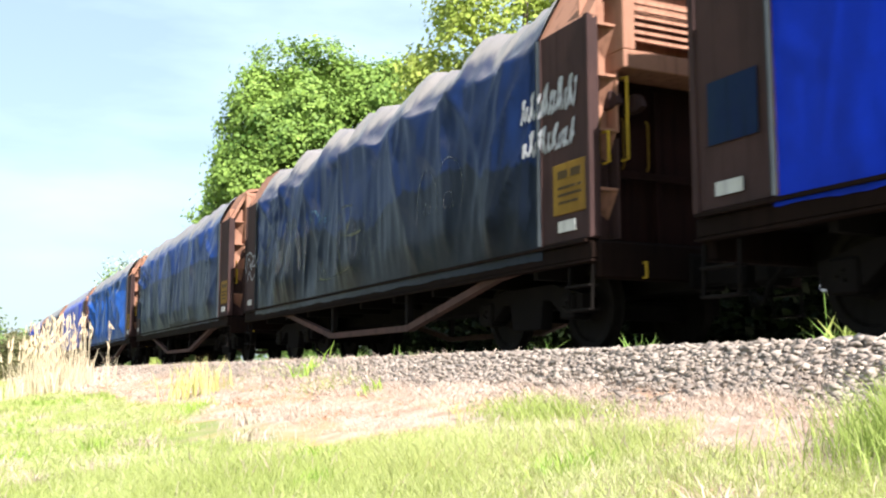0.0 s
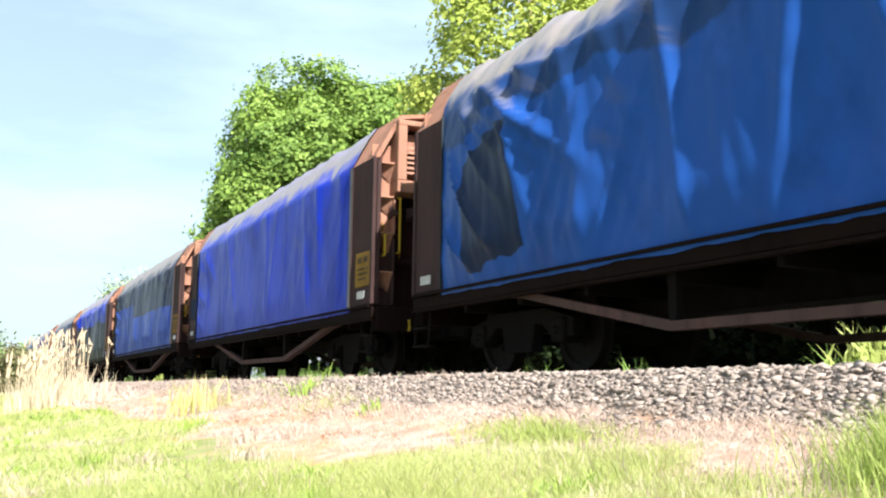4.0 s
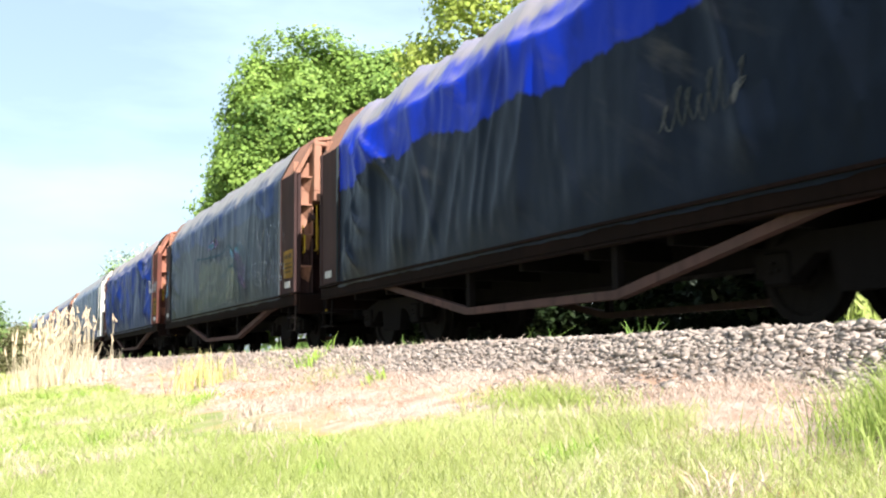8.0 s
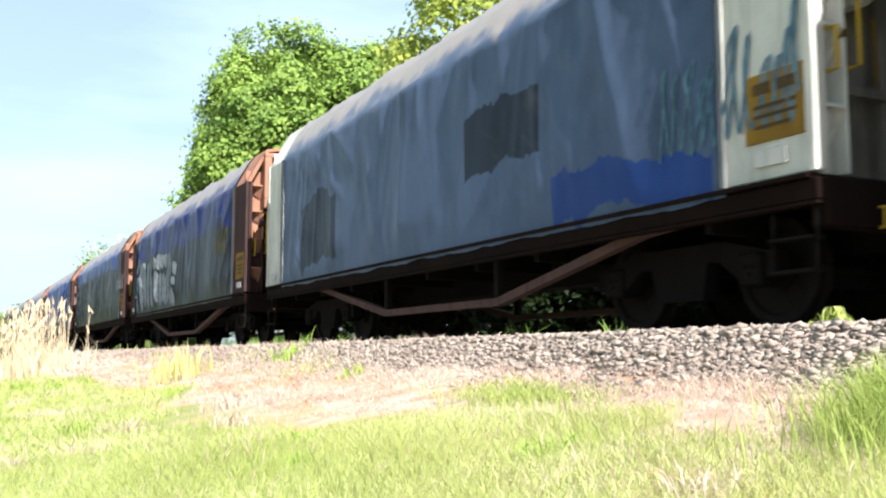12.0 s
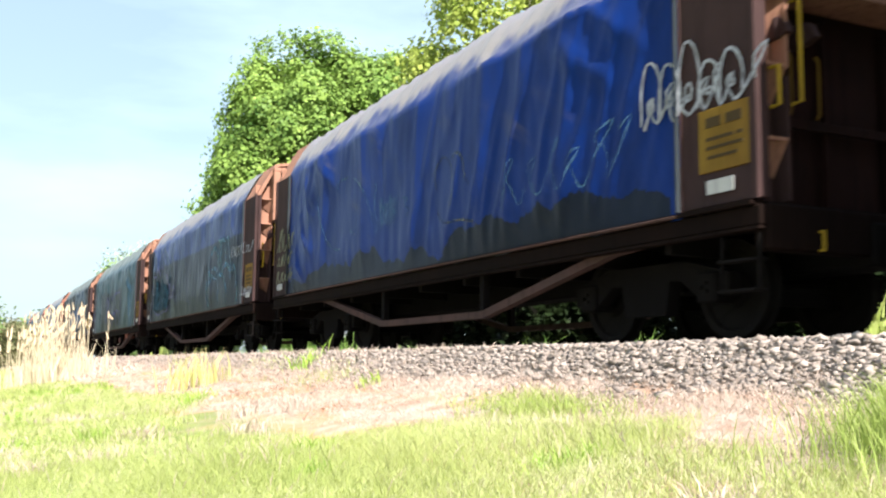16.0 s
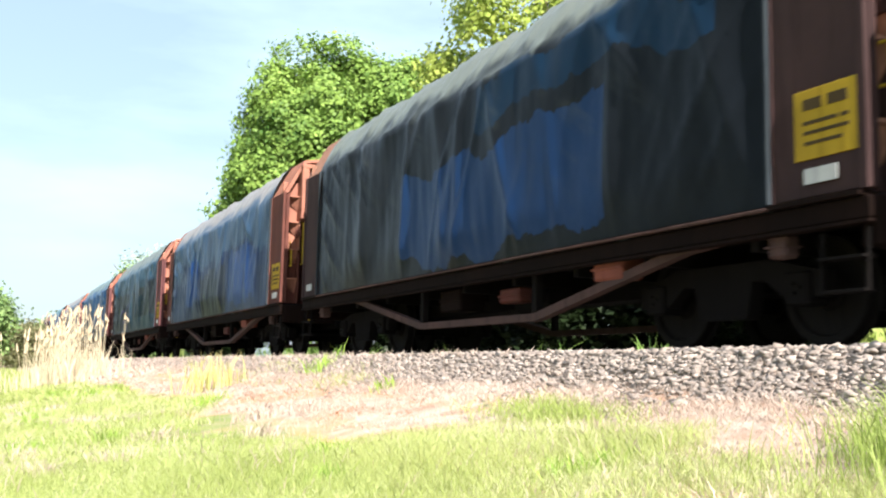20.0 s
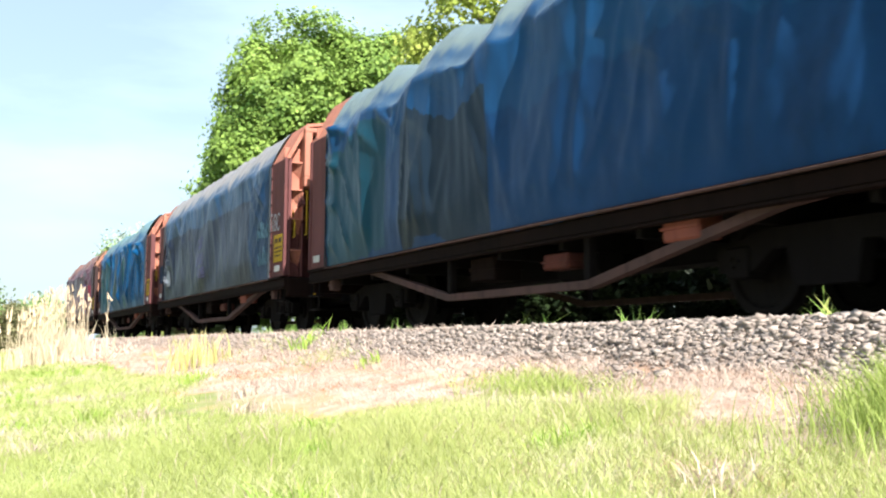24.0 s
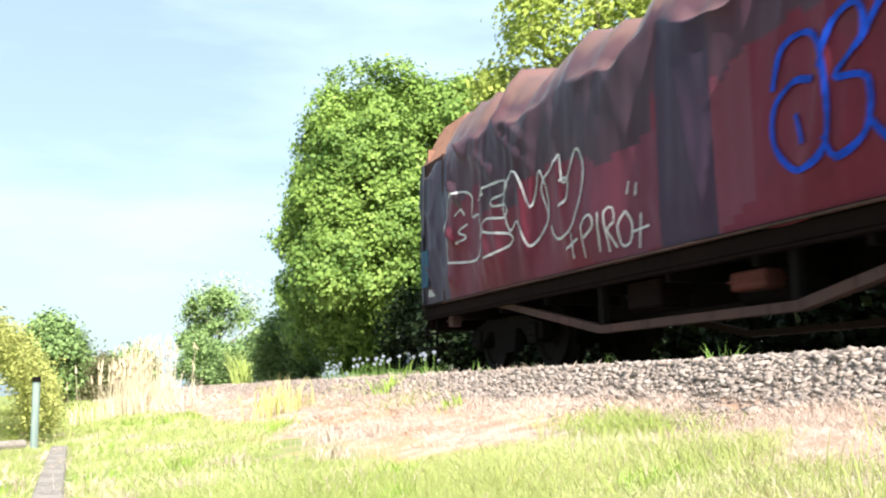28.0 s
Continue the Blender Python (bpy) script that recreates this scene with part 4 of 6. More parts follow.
for i in range(15):      # a row of tall pale letters, and a lower row of teeth before it
    y0, top = 7.65 - 0.25 * i, 2.28 - 0.012 * i
    spray([[(y0 + 0.05, 1.55 + 0.01 * i), (y0 - 0.03, 1.95), (y0 + 0.04 * math.sin(i * 2.1), top - 0.1 + 0.06 * math.sin(i * 1.3))]], 0.23, MIST_CREAM, "pale faded sprayed letters", 0.25)
    spray([[(y0 + 0.22, 1.06), (y0 + 0.02, 1.42 + 0.05 * math.sin(i * 1.9)), (y0 - 0.14, 1.72 + 0.06 * math.cos(i))]], 0.25, MIST_CREAM, "pale faded sprayed letters", 0.45)
spray([[(4.6, 1.15), (4.35, 1.5), (4.0, 1.72)], [(4.2, 1.1), (3.95, 1.4), (3.75, 1.6)], [(3.8, 1.08), (3.65, 1.25), (3.5, 1.4)]], 0.36, MIST_CREAM, "pale faded sprayed letters", 0.3)
spray([[(6.6, 2.42), (6.0, 2.48), (5.5, 2.46)], [(4.1, 2.1), (3.6, 1.95), (3.0, 1.6)], [(3.7, 1.7), (3.2, 1.45), (2.95, 1.3)]], 0.24, MIST_VIOLET, "faded violet sprayed haze", 0.4)
spray([[(6.5, 2.5), (6.1, 2.44), (5.9, 2.5)], [(3.9, 2.15), (3.6, 2.12), (3.35, 1.98)], [(4.3, 2.2), (4.05, 2.0)]], 0.12, MIST_CYAN)
spray([[(7.88, 1.70), (7.74, 2.25), (6.53, 2.22), (5.38, 2.19), (4.84, 2.24), (4.56, 2.32), (4.3, 2.26), (4.0, 2.07), (4.07, 1.86), (4.52, 1.81), (4.87, 1.67), (5.4, 1.69)],
       [(4.46, 1.81), (4.02, 1.81), (3.69, 1.61), (3.44, 1.35), (3.33, 1.07)]], 0.035, INK_TEAL, "dark blue sprayed outline")
spray([[(3.82, 2.18), (3.54, 2.25), (3.31, 2.21), (3.14, 2.05), (3.01, 1.83), (3.04, 1.44)], [(3.13, 2.19), (3.0, 2.0), (2.9, 1.76), (2.94, 1.56)],
       [(2.69, 2.2), (2.57, 1.8), (2.5, 1.67), (2.36, 1.74), (2.3, 2.2)], [(2.61, 1.88), (2.61, 1.54), (2.66, 1.18)]], 0.022, MIST_SKY)
spray(arches(11, 2.4, 0.25, 1.25, 2.6, 4) + arches(41, 2.2, 0.3, 1.15, 1.7, 4), 0.022, MIST_WHITE)
spray(scribble(42, 12.0, 11.3, 1.6, 2.3, 9), 0.04, MIST_SKY)
spray = wagon_at(7, "red", "brown freight wagon with a deep blue tarpaulin", T("tarp_royal", (0.008, 0.022, 0.105), (0.010, 0.026, 0.115), streak=0.8), 9.0, 1.8, 0.3, 0.26)
spray([[(7.06, 2.92), (7.21, 2.32)], [(6.56, 2.8), (6.95, 2.3)], [(6.14, 2.75), (6.45, 2.37)], [(5.72, 2.75), (5.93, 2.36)], [(5.46, 2.7), (5.22, 2.28)], [(9.9, 2.6), (9.6, 1.9)], [(9.5, 2.7), (9.35, 2.1)], [(10.5, 2.9), (10.35, 2.2)]], 0.05, MIST_GREY, "pale scuffs where the sheet is worn", 0.6)
spray([[(3.81, 2.2), (3.78, 1.86), (3.66, 1.79), (3.6, 2.01), (3.68, 2.1)], [(3.52, 2.2), (3.5, 1.81), (3.4, 1.85)], [(3.64, 1.62), (3.48, 1.6)], [(3.65, 1.52), (3.49, 1.52)]], 0.035, MIST_WHITE)
spray(scribble(14, 1.1, 0.1, 1.95, 2.4, 14), 0.03, INK_WHITE)
spray = wagon_at(8, "white", "freight wagon with white ends and a grey-blue tarpaulin",
                 T("tarp_grey_blue", GREYBLUE, GREYBLUE, patches=((9.0, 10.6, 1.2, 2.2, SLATE), (3.4, 5.0, 1.7, 2.4, SLATE), (1.0, 3.2, 1.0, 1.4, (0.02, 0.05, 0.16))), streak=0.4), 10.0, 0.8)
spray(scribble(43, 1.6, 0.1, 1.3, 2.2, 12), 0.03, INK_SKY)
spray = wagon_at(9, "mauve", "brown freight wagon with white letters sprayed on navy", T("tarp_navy_worn", (0.009, 0.011, 0.018), (0.007, 0.014, 0.085), 2.45, 0.15), 11.0, 0.8)
spray([[(12.00, 1.56), (11.90, 2.02)],
       [(8.99, 1.77), (8.73, 2.12)],
       [(7.60, 1.48), (7.63, 1.78)],
       [(6.84, 1.95), (6.79, 2.26)],
       [(6.28, 1.57), (6.05, 1.70)]], 0.5, INK_TEAL, "teal sprayed patches", 0.4)
spray([[(11.31, 1.08), (11.47, 1.95), (11.11, 2.38)],
       [(10.56, 1.07), (10.76, 1.82), (10.66, 2.41)],
       [(10.12, 1.18), (10.34, 1.83), (10.33, 2.40)],
       [(9.57, 1.14), (9.81, 1.73), (9.86, 2.35)],
       [(9.04, 1.11), (9.18, 1.73), (9.43, 2.38)],
       [(8.39, 1.19), (8.53, 1.67), (8.39, 2.01)],
       [(8.09, 1.11), (8.08, 1.51), (8.17, 1.93)],
       [(7.73, 1.19), (7.78, 1.59), (7.82, 1.91)],
       [(7.42, 1.10), (7.39, 1.47), (7.46, 1.84)],
       [(7.15, 1.14), (7.15, 1.54), (7.19, 2.01)],
       [(6.74, 1.08), (6.75, 1.60), (6.72, 2.03)],
       [(6.40, 1.03), (6.34, 1.20), (6.21, 1.36)]], 0.47, INK_SILVER, "swollen silver-white sprayed shapes", 0.3)
spray([[(8.67, 2.10), (8.60, 2.41)],
       [(8.30, 2.06), (8.21, 2.47)],
       [(7.95, 2.06), (7.86, 2.42)],
       [(7.57, 2.07), (7.50, 2.41)],
       [(7.07, 1.98), (7.01, 2.41)],
       [(6.48, 1.79), (6.44, 2.22)],
       [(6.17, 1.53), (6.14, 1.73)],
       [(6.09, 1.77), (6.01, 2.08)]], 0.43, INK_SILVER, "swollen silver-white sprayed shapes", 0.35)
spray([[(11.0, 1.2), (11.12, 1.8), (10.95, 2.3)], [(10.2, 1.15), (10.5, 1.8), (10.45, 2.35)], [(9.45, 1.2), (9.6, 1.75), (9.65, 2.3)], [(8.2, 1.25), (8.3, 1.7), (8.25, 1.95)],
       [(7.9, 1.2), (7.95, 1.55), (8.0, 1.9)], [(7.3, 1.15), (7.28, 1.5), (7.32, 1.9)], [(6.95, 1.15), (6.95, 1.6), (6.95, 2.0)]], 0.05, INK_TEAL, "dark blue sprayed outlines")
spray(scribble(15, 2.2, 1.2, 1.8, 2.6, 10), 0.025, INK_YELLOW)
spray = wagon_at(10, "mauve", "brown freight wagon with a charcoal tarpaulin", T("tarp_charcoal", (0.010, 0.012, 0.016), (0.04, 0.06, 0.15), 2.7, 0.12), 12.0, 1.0, 0.3, 0.06)
spray(scribble(16, 1.3, 0.2, 1.9, 2.4, 12), 0.03, INK_WHITE)
spray(scribble(44, 12.4, 12.0, 1.95, 2.5, 7), 0.03, INK_WHITE)
spray = wagon_at(11, "mauve", "brown freight wagon with a blue tarpaulin",
                 T("tarp_blue", (0.006, 0.027, 0.13), (0.007, 0.031, 0.145), streak=0.6, patches=((1.0, 11.6, 0.8, 1.28, (0.014, 0.016, 0.02)),)), 13.0, 1.1, 0.4)
spray([[(9.8, 2.6), (9.86, 2.3), (9.6, 1.8), (9.31, 1.58), (8.88, 1.5)], [(9.05, 2.45), (9.0, 2.57), (8.59, 2.58)],
       [(8.25, 2.5), (7.93, 2.34), (7.67, 2.04), (7.5, 1.74), (7.43, 1.58), (7.35, 1.7), (7.46, 1.87), (7.42, 2.3)],
       [(8.39, 1.75), (8.2, 1.67), (8.11, 1.9)], [(10.72, 2.55), (10.37, 2.4), (10.29, 1.97)], [(6.48, 1.95), (6.28, 1.92), (6.41, 1.85), (6.22, 1.76), (6.38, 1.68)]], 0.028, MIST_SKY)
spray(scribble(17, 7.3, 6.7, 1.65, 2.05, 7), 0.022, MIST_SKY)
spray([[(5.42, 1.89), (5.47, 2.09), (5.26, 2.26), (5.02, 2.15), (4.89, 1.86), (4.95, 1.62)], [(4.97, 2.21), (4.79, 2.24), (4.66, 2.14), (4.58, 1.91), (4.46, 1.81)],
       [(5.38, 1.61), (5.14, 1.45), (4.69, 1.43), (4.33, 1.36)]], 0.03, MIST_YELLOW)
spray(scribble(18, 3.7, 1.7, 1.4, 2.0, 6), 0.018, MIST_SKY)
spray(arches(19, 1.35, 0.1, 1.8, 2.38, 5) + scribble(66, 1.3, 0.1, 1.75, 2.1, 7), 0.03, INK_WHITE)
spray(scribble(20, 12.3, 11.45, 1.75, 2.2, 6) + scribble(65, 12.25, 11.5, 1.5, 1.75, 6) + scribble(21, 12.3, 11.4, 1.2, 1.45, 5), 0.035, INK_PALE)
spray = wagon_at(12, "mauve", "brown freight wagon with a black tarpaulin under navy", T("tarp_black_under_navy", (0.008, 0.010, 0.019), (0.03, 0.048, 0.13), 2.5, 0.05), 14.0, 0.8)
LETTERS_A = [[(4.13, 1.64), (4.01, 1.85), (3.79, 1.83), (3.68, 1.52)], [(4.13, 1.64), (4.05, 1.35), (3.87, 1.06)], [(3.89, 2.38), (3.82, 2.13), (3.64, 1.6)],
             [(3.67, 2.28), (3.42, 2.39), (3.15, 2.36), (2.99, 2.15), (2.91, 1.79), (2.98, 1.11)], [(3.5, 1.88), (3.29, 1.94), (3.1, 1.79), (3.16, 1.68), (3.64, 1.78)]]
LETTERS_B = [[(2.96, 2.51), (2.65, 2.5), (2.37, 2.46), (2.3, 2.16), (2.28, 1.92), (2.5, 1.86), (2.61, 1.69), (2.73, 1.87), (2.77, 2.46)],
             [(2.29, 2.51), (2.1, 2.49), (1.91, 2.2), (1.82, 1.88), (1.81, 1.55)], [(2.85, 1.74), (2.5, 1.68), (2.29, 1.56), (2.16, 1.36), (2.14, 1.06)],
             [(2.61, 1.69), (2.38, 1.91), (2.12, 1.9), (1.92, 1.81), (1.83, 1.62)], [(1.74, 1.71), (1.59, 1.82), (1.42, 1.74), (1.32, 1.54), (1.25, 1.26), (1.32, 1.04)]]
for letters in (LETTERS_A, LETTERS_B):
    spray(letters, 0.11, MIST_CYAN, "glowing cyan sprayed outline letters")
    spray(letters, 0.022, MIST_WHITE, "fine white sprayed highlights")
spray([[(4.59, 1.63), (4.59, 2.02), (4.48, 2.05), (4.46, 1.7), (4.35, 2.21), (4.29, 2.0), (4.15, 2.19)], [(5.74, 2.07), (6.01, 2.04), (5.79, 1.84), (6.06, 1.63)]], 0.022, MIST_WHITE)
spray(scribble(56, 1.85, 0.2, 2.0, 2.3, 9), 0.025, INK_WHITE)
spray(scribble(57, 1.0, 0.05, 1.14, 1.32, 9), 0.025, INK_WHITE)
spray(scribble(24, 11.1, 9.0, 1.3, 2.15, 8) + arches(70, 11.1, 9.0, 1.25, 2.1, 5), 0.17, INK_TEAL)
spray([[(11.3, 1.4), (11.3, 2.2), (10.8, 2.3), (10.5, 2.5), (10.3, 2.3), (9.9, 2.5), (9.5, 2.3), (9.0, 2.15), (8.75, 1.7), (8.9, 1.25), (9.6, 1.2), (10.4, 1.15), (11.1, 1.3)]], 0.03, INK_LILAC)
spray(scribble(25, 8.6, 7.9, 1.45, 1.9, 10), 0.02, INK_LILAC)
spray(scribble(46, 12.3, 11.8, 1.3, 1.9, 8), 0.025, INK_DIM)
spray = wagon_at(13, "mauve", "brown freight wagon with a dark green tarpaulin",
                 T("tarp_dark_green", (0.020, 0.046, 0.052), (0.026, 0.060, 0.066), 2.6, 0.15, dust_and_glint=(0.15, 0.165, 0.15), patches=((4.25, 9.8, 0.9, 2.45, (0.008, 0.010, 0.012)), (1.6, 2.3, 0.9, 2.5, (0.016, 0.060, 0.085)))), 15.0, 0.9, 0.5)
spray([[(5.32, 1.60), (5.32, 2.09), (5.21, 2.29), (4.66, 2.33), (4.48, 2.25), (4.43, 1.93), (4.48, 1.63), (4.72, 1.62), (4.60, 1.42), (4.53, 1.24), (4.71, 1.15)],
       [(5.95, 1.74), (5.89, 2.13), (5.62, 2.28), (5.41, 2.08), (5.33, 1.62)],
       [(5.95, 1.71), (5.84, 1.80), (5.68, 1.61), (5.32, 1.59), (4.99, 1.68), (4.89, 1.63), (5.04, 1.41), (5.04, 1.14)],
       [(5.94, 1.71), (5.92, 1.47), (5.76, 1.35), (5.68, 1.43), (5.62, 1.57), (5.37, 1.57), (5.23, 1.42), (5.28, 1.13)],
       [(6.70, 2.07), (6.48, 2.18), (6.14, 2.19), (5.97, 1.95), (5.96, 1.51), (6.06, 1.09)],
       [(6.40, 1.14), (6.40, 1.41), (6.24, 1.40), (6.24, 1.10)],
       [(6.40, 1.48), (6.43, 1.66), (6.29, 1.67), (6.23, 1.49), (6.40, 1.48)],
       [(7.46, 1.77), (7.39, 2.18), (7.03, 2.31), (6.80, 2.13), (6.70, 1.96), (6.86, 1.77), (7.28, 1.73), (6.96, 1.66), (6.86, 1.52), (7.20, 1.44), (6.67, 1.47), (6.54, 1.08)],
       [(8.12, 1.31), (8.05, 2.11), (7.73, 2.29), (7.54, 2.13), (7.46, 1.69), (7.80, 1.55), (7.92, 1.72), (7.74, 1.73)],
       [(7.84, 1.55), (7.61, 1.44), (7.64, 1.10)],
       [(7.31, 1.48), (7.24, 1.13)]], 0.05, INK_LILAC)
spray([[(10.37, 1.40), (10.33, 1.73), (9.99, 1.73), (9.41, 1.67), (9.31, 1.81), (9.32, 2.17), (9.64, 2.30)],
       [(9.93, 1.63), (9.50, 1.37), (9.32, 1.50), (9.40, 1.65)],
       [(10.13, 1.75), (10.15, 2.08), (9.84, 2.08)],
       [(9.01, 1.59), (8.88, 1.96), (8.69, 1.93), (8.73, 1.64), (8.92, 1.58)],
       [(8.41, 1.27), (8.46, 1.35), (8.30, 1.44), (8.28, 1.29), (8.41, 1.27)],
       [(9.12, 1.52), (9.17, 2.19), (8.66, 2.27), (8.34, 2.04), (8.29, 1.58)],
       [(4.90, 1.75), (4.93, 2.15)]], 0.035, INK_DIM)
spray(scribble(27, 12.3, 11.7, 1.75, 2.05, 6) + scribble(53, 12.3, 11.7, 1.5, 1.72, 7), 0.03, INK_LILAC)
spray = wagon_at(14, "mauve", "red freight wagon with a charcoal tarpaulin patched blue",
                 T("tarp_charcoal_patched", (0.010, 0.0105, 0.011), (0.013, 0.019, 0.022), dust_and_glint=(0.15, 0.165, 0.15), patches=((3.0, 7.9, 1.15, 2.35, (0.012, 0.036, 0.085)), (1.4, 5.6, 2.6, 3.1, (0.007, 0.025, 0.045)))), 16.0, 1.2, 0.4, board=False)
spray = wagon_at(15, "red", "red freight wagon with a grey-blue tarpaulin above dark blue", T("tarp_slate_over_blue", (0.008, 0.022, 0.060), (0.05, 0.085, 0.12), 2.30, 0.4, block=True, patches=((7.5, 9.5, 1.3, 2.4, (0.012, 0.050, 0.14)), (2.0, 4.4, 1.1, 2.2, (0.010, 0.045, 0.13)), (4.6, 7.2, 0.9, 2.1, (0.007, 0.010, 0.016)))), 17.0, 1.3)
spray = wagon_at(16, "pink", "red freight wagon with a teal tarpaulin patched black",
                 T("tarp_teal_black", (0.012, 0.040, 0.060), (0.030, 0.072, 0.095), 2.7, 0.12, dust_and_glint=(0.15, 0.165, 0.15), block=True,
                   patches=((6.6, 11.4, 1.05, 2.45, (0.004, 0.005, 0.008)), (5.1, 6.05, 1.45, 2.40, (0.004, 0.005, 0.008)), (2.6, 4.85, 1.40, 2.42, (0.004, 0.005, 0.008)),
                            (0.9, 2.65, 1.45, 2.62, (0.004, 0.005, 0.008)))), 18.0, 1.3, 0.4)
spray([[(9.2, 1.08), (9.15, 1.55), (8.85, 1.85), (8.45, 1.75), (8.35, 1.4), (8.25, 1.75), (8.0, 1.95), (7.75, 1.85), (7.65, 1.35), (7.6, 1.1)],
       [(7.6, 1.5), (7.5, 1.9), (7.25, 2.02), (7.1, 1.8), (7.1, 1.05)],
       [(7.05, 1.1), (7.05, 1.7), (6.9, 2.02), (6.65, 1.95), (6.6, 1.65), (6.85, 1.45), (7.0, 1.5)],
       [(8.9, 1.1), (8.9, 1.35), (8.75, 1.45), (8.65, 1.3), (8.65, 1.1)], [(8.3, 1.45), (8.1, 1.25), (7.95, 1.4), (8.0, 1.55)],
       [(7.45, 1.1), (7.45, 1.3), (7.35, 1.4), (7.28, 1.1)]], 0.045, INK_LILAC)
spray(scribble(28, 5.2, 3.0, 1.4, 2.3, 16), 0.03, INK_TEAL)
spray = wagon_at(17, "pink", "red freight wagon with a loose teal tarpaulin",
                 T("tarp_teal", (0.010, 0.044, 0.10), (0.013, 0.060, 0.125), 2.3, 0.3, dust_and_glint=(0.13, 0.17, 0.175), streak=0.5, patches=((6.2, 8.6, 1.0, 2.6, (0.016, 0.026, 0.034)), (9.2, 11.6, 1.0, 2.9, (0.010, 0.050, 0.060)))), 19.0, 1.5, 0.3, 0.24)
spray = wagon_at(18, "pink", "red freight wagon with a navy tarpaulin faded above",
                 T("tarp_navy_faded", (0.008, 0.014, 0.032), (0.030, 0.072, 0.12), 2.62, 0.09, patches=((0.8, 2.2, 1.0, 2.9, (0.008, 0.032, 0.065)),)), 20.0, 1.1, 0.6)
spray(lettering("STACK", 11.62, 10.76, 2.06, 2.30, -0.02, 0.2) + lettering("SAT", 11.60, 11.2, 1.74, 1.96, 0.02, 0.1) + lettering("ROSO", 11.62, 11.04, 1.44, 1.64, 0.0, 0.1), 0.026, INK_WHITE)
spray([[(11.0, 1.5), (10.58, 1.54)], [(11.0, 1.62), (10.62, 1.66)], [(10.98, 1.40), (10.6, 1.42)], [(10.9, 1.72), (10.7, 1.74)]], 0.13, INK_SILVER, "white sprayed patch")
spray(blocks(61, 7.15, 6.45, 2.05, 2.3, 4) + blocks(62, 7.15, 6.3, 1.7, 1.95, 4) + blocks(63, 6.8, 6.2, 1.38, 1.6, 3), 0.035, INK_LILAC)
spray(scribble(30, 1.65, 0.95, 1.75, 2.1, 14) + scribble(47, 1.6, 1.0, 1.25, 1.6, 12), 0.035, INK_SKY)
spray(lettering("ROCL", 0.85, 0.0, 1.85, 2.16), 0.035, INK_WHITE)
spray = wagon_at(19, "pink", "red freight wagon with a bright teal tarpaulin in deep folds",
                 T("tarp_bright_teal", (0.005, 0.060, 0.125), (0.008, 0.075, 0.145), dust_and_glint=(0.10, 0.16, 0.18), patches=((9.4, 11.6, 1.0, 2.9, (0.006, 0.06, 0.07)), (6.4, 7.2, 1.6, 2.5, (0.012, 0.045, 0.040)), (4.6, 5.1, 1.0, 2.9, (0.006, 0.085, 0.085)),
                            (2.4, 3.3, 0.9, 2.7, (0.012, 0.10, 0.20)), (7.6, 8.1, 0.9, 2.7, (0.012, 0.10, 0.19))), streak=0.6), 21.0, 2.5, 0.25, 0.22)
spray = wagon_at(20, "mauve", "last freight wagon, under a maroon tarpaulin with graffiti",
                 T("tarp_maroon", (0.19, 0.026, 0.036), (0.10, 0.044, 0.050), 2.40, 0.30, dust_and_glint=(0.14, 0.085, 0.078), block=True, streak=0.3,
                   patches=((6.2, 9.0, 2.10, 3.1, (0.075, 0.040, 0.045)), (5.25, 6.1, 0.9, 3.0, (0.062, 0.036, 0.050)), (9.0, 10.1, 1.9, 3.0, (0.07, 0.034, 0.040)),
                            (4.75, 5.25, 1.1, 2.4, (0.20, 0.050, 0.060)), (6.1, 7.4, 1.0, 2.1, (0.17, 0.040, 0.052)), (11.4, 12.6, 0.9, 3.1, (0.06, 0.040, 0.052)))), 22.0, 1.5, 0.2, 0.42, tarp=(PANEL - 0.05, LEN + 0.02))
spray([[(11.36, 1.50), (11.36, 2.32), (11.09, 2.42), (10.67, 2.39), (10.45, 2.25), (10.50, 2.02), (10.21, 2.0), (10.08, 1.75), (10.16, 1.52), (10.4, 1.42), (11.36, 1.50)],
       [(11.05, 2.12), (10.85, 2.18), (10.75, 2.08)], [(11.0, 1.72), (10.72, 1.78), (10.95, 1.88), (10.68, 1.95)],
       [(10.28, 2.20), (9.97, 2.22), (9.97, 2.30), (9.3, 2.27), (9.31, 2.13), (9.68, 2.11), (9.69, 2.02), (9.34, 1.97), (9.38, 1.83), (9.94, 1.89), (10.0, 1.74), (9.26, 1.60), (9.27, 1.47), (10.02, 1.40)]],
      0.034, INK_BRIGHT, "white sprayed outline letters")
spray([[(9.41, 1.95), (9.26, 2.22), (9.03, 2.32), (8.71, 1.84), (8.47, 2.22), (8.3, 1.68), (8.74, 1.38), (9.03, 1.72), (9.26, 1.64), (9.41, 1.95)],
       [(8.3, 1.68), (8.45, 2.04), (8.04, 2.25), (7.95, 2.28), (7.89, 1.98), (7.78, 2.0), (7.56, 2.26), (7.41, 2.16), (7.36, 1.95), (7.52, 1.63), (7.77, 1.39), (8.1, 1.38), (8.25, 1.55)],
       [(7.95, 2.0), (7.78, 2.0), (7.80, 1.78), (7.98, 1.72)]],
      0.034, INK_BRIGHT, "white sprayed outline letters")
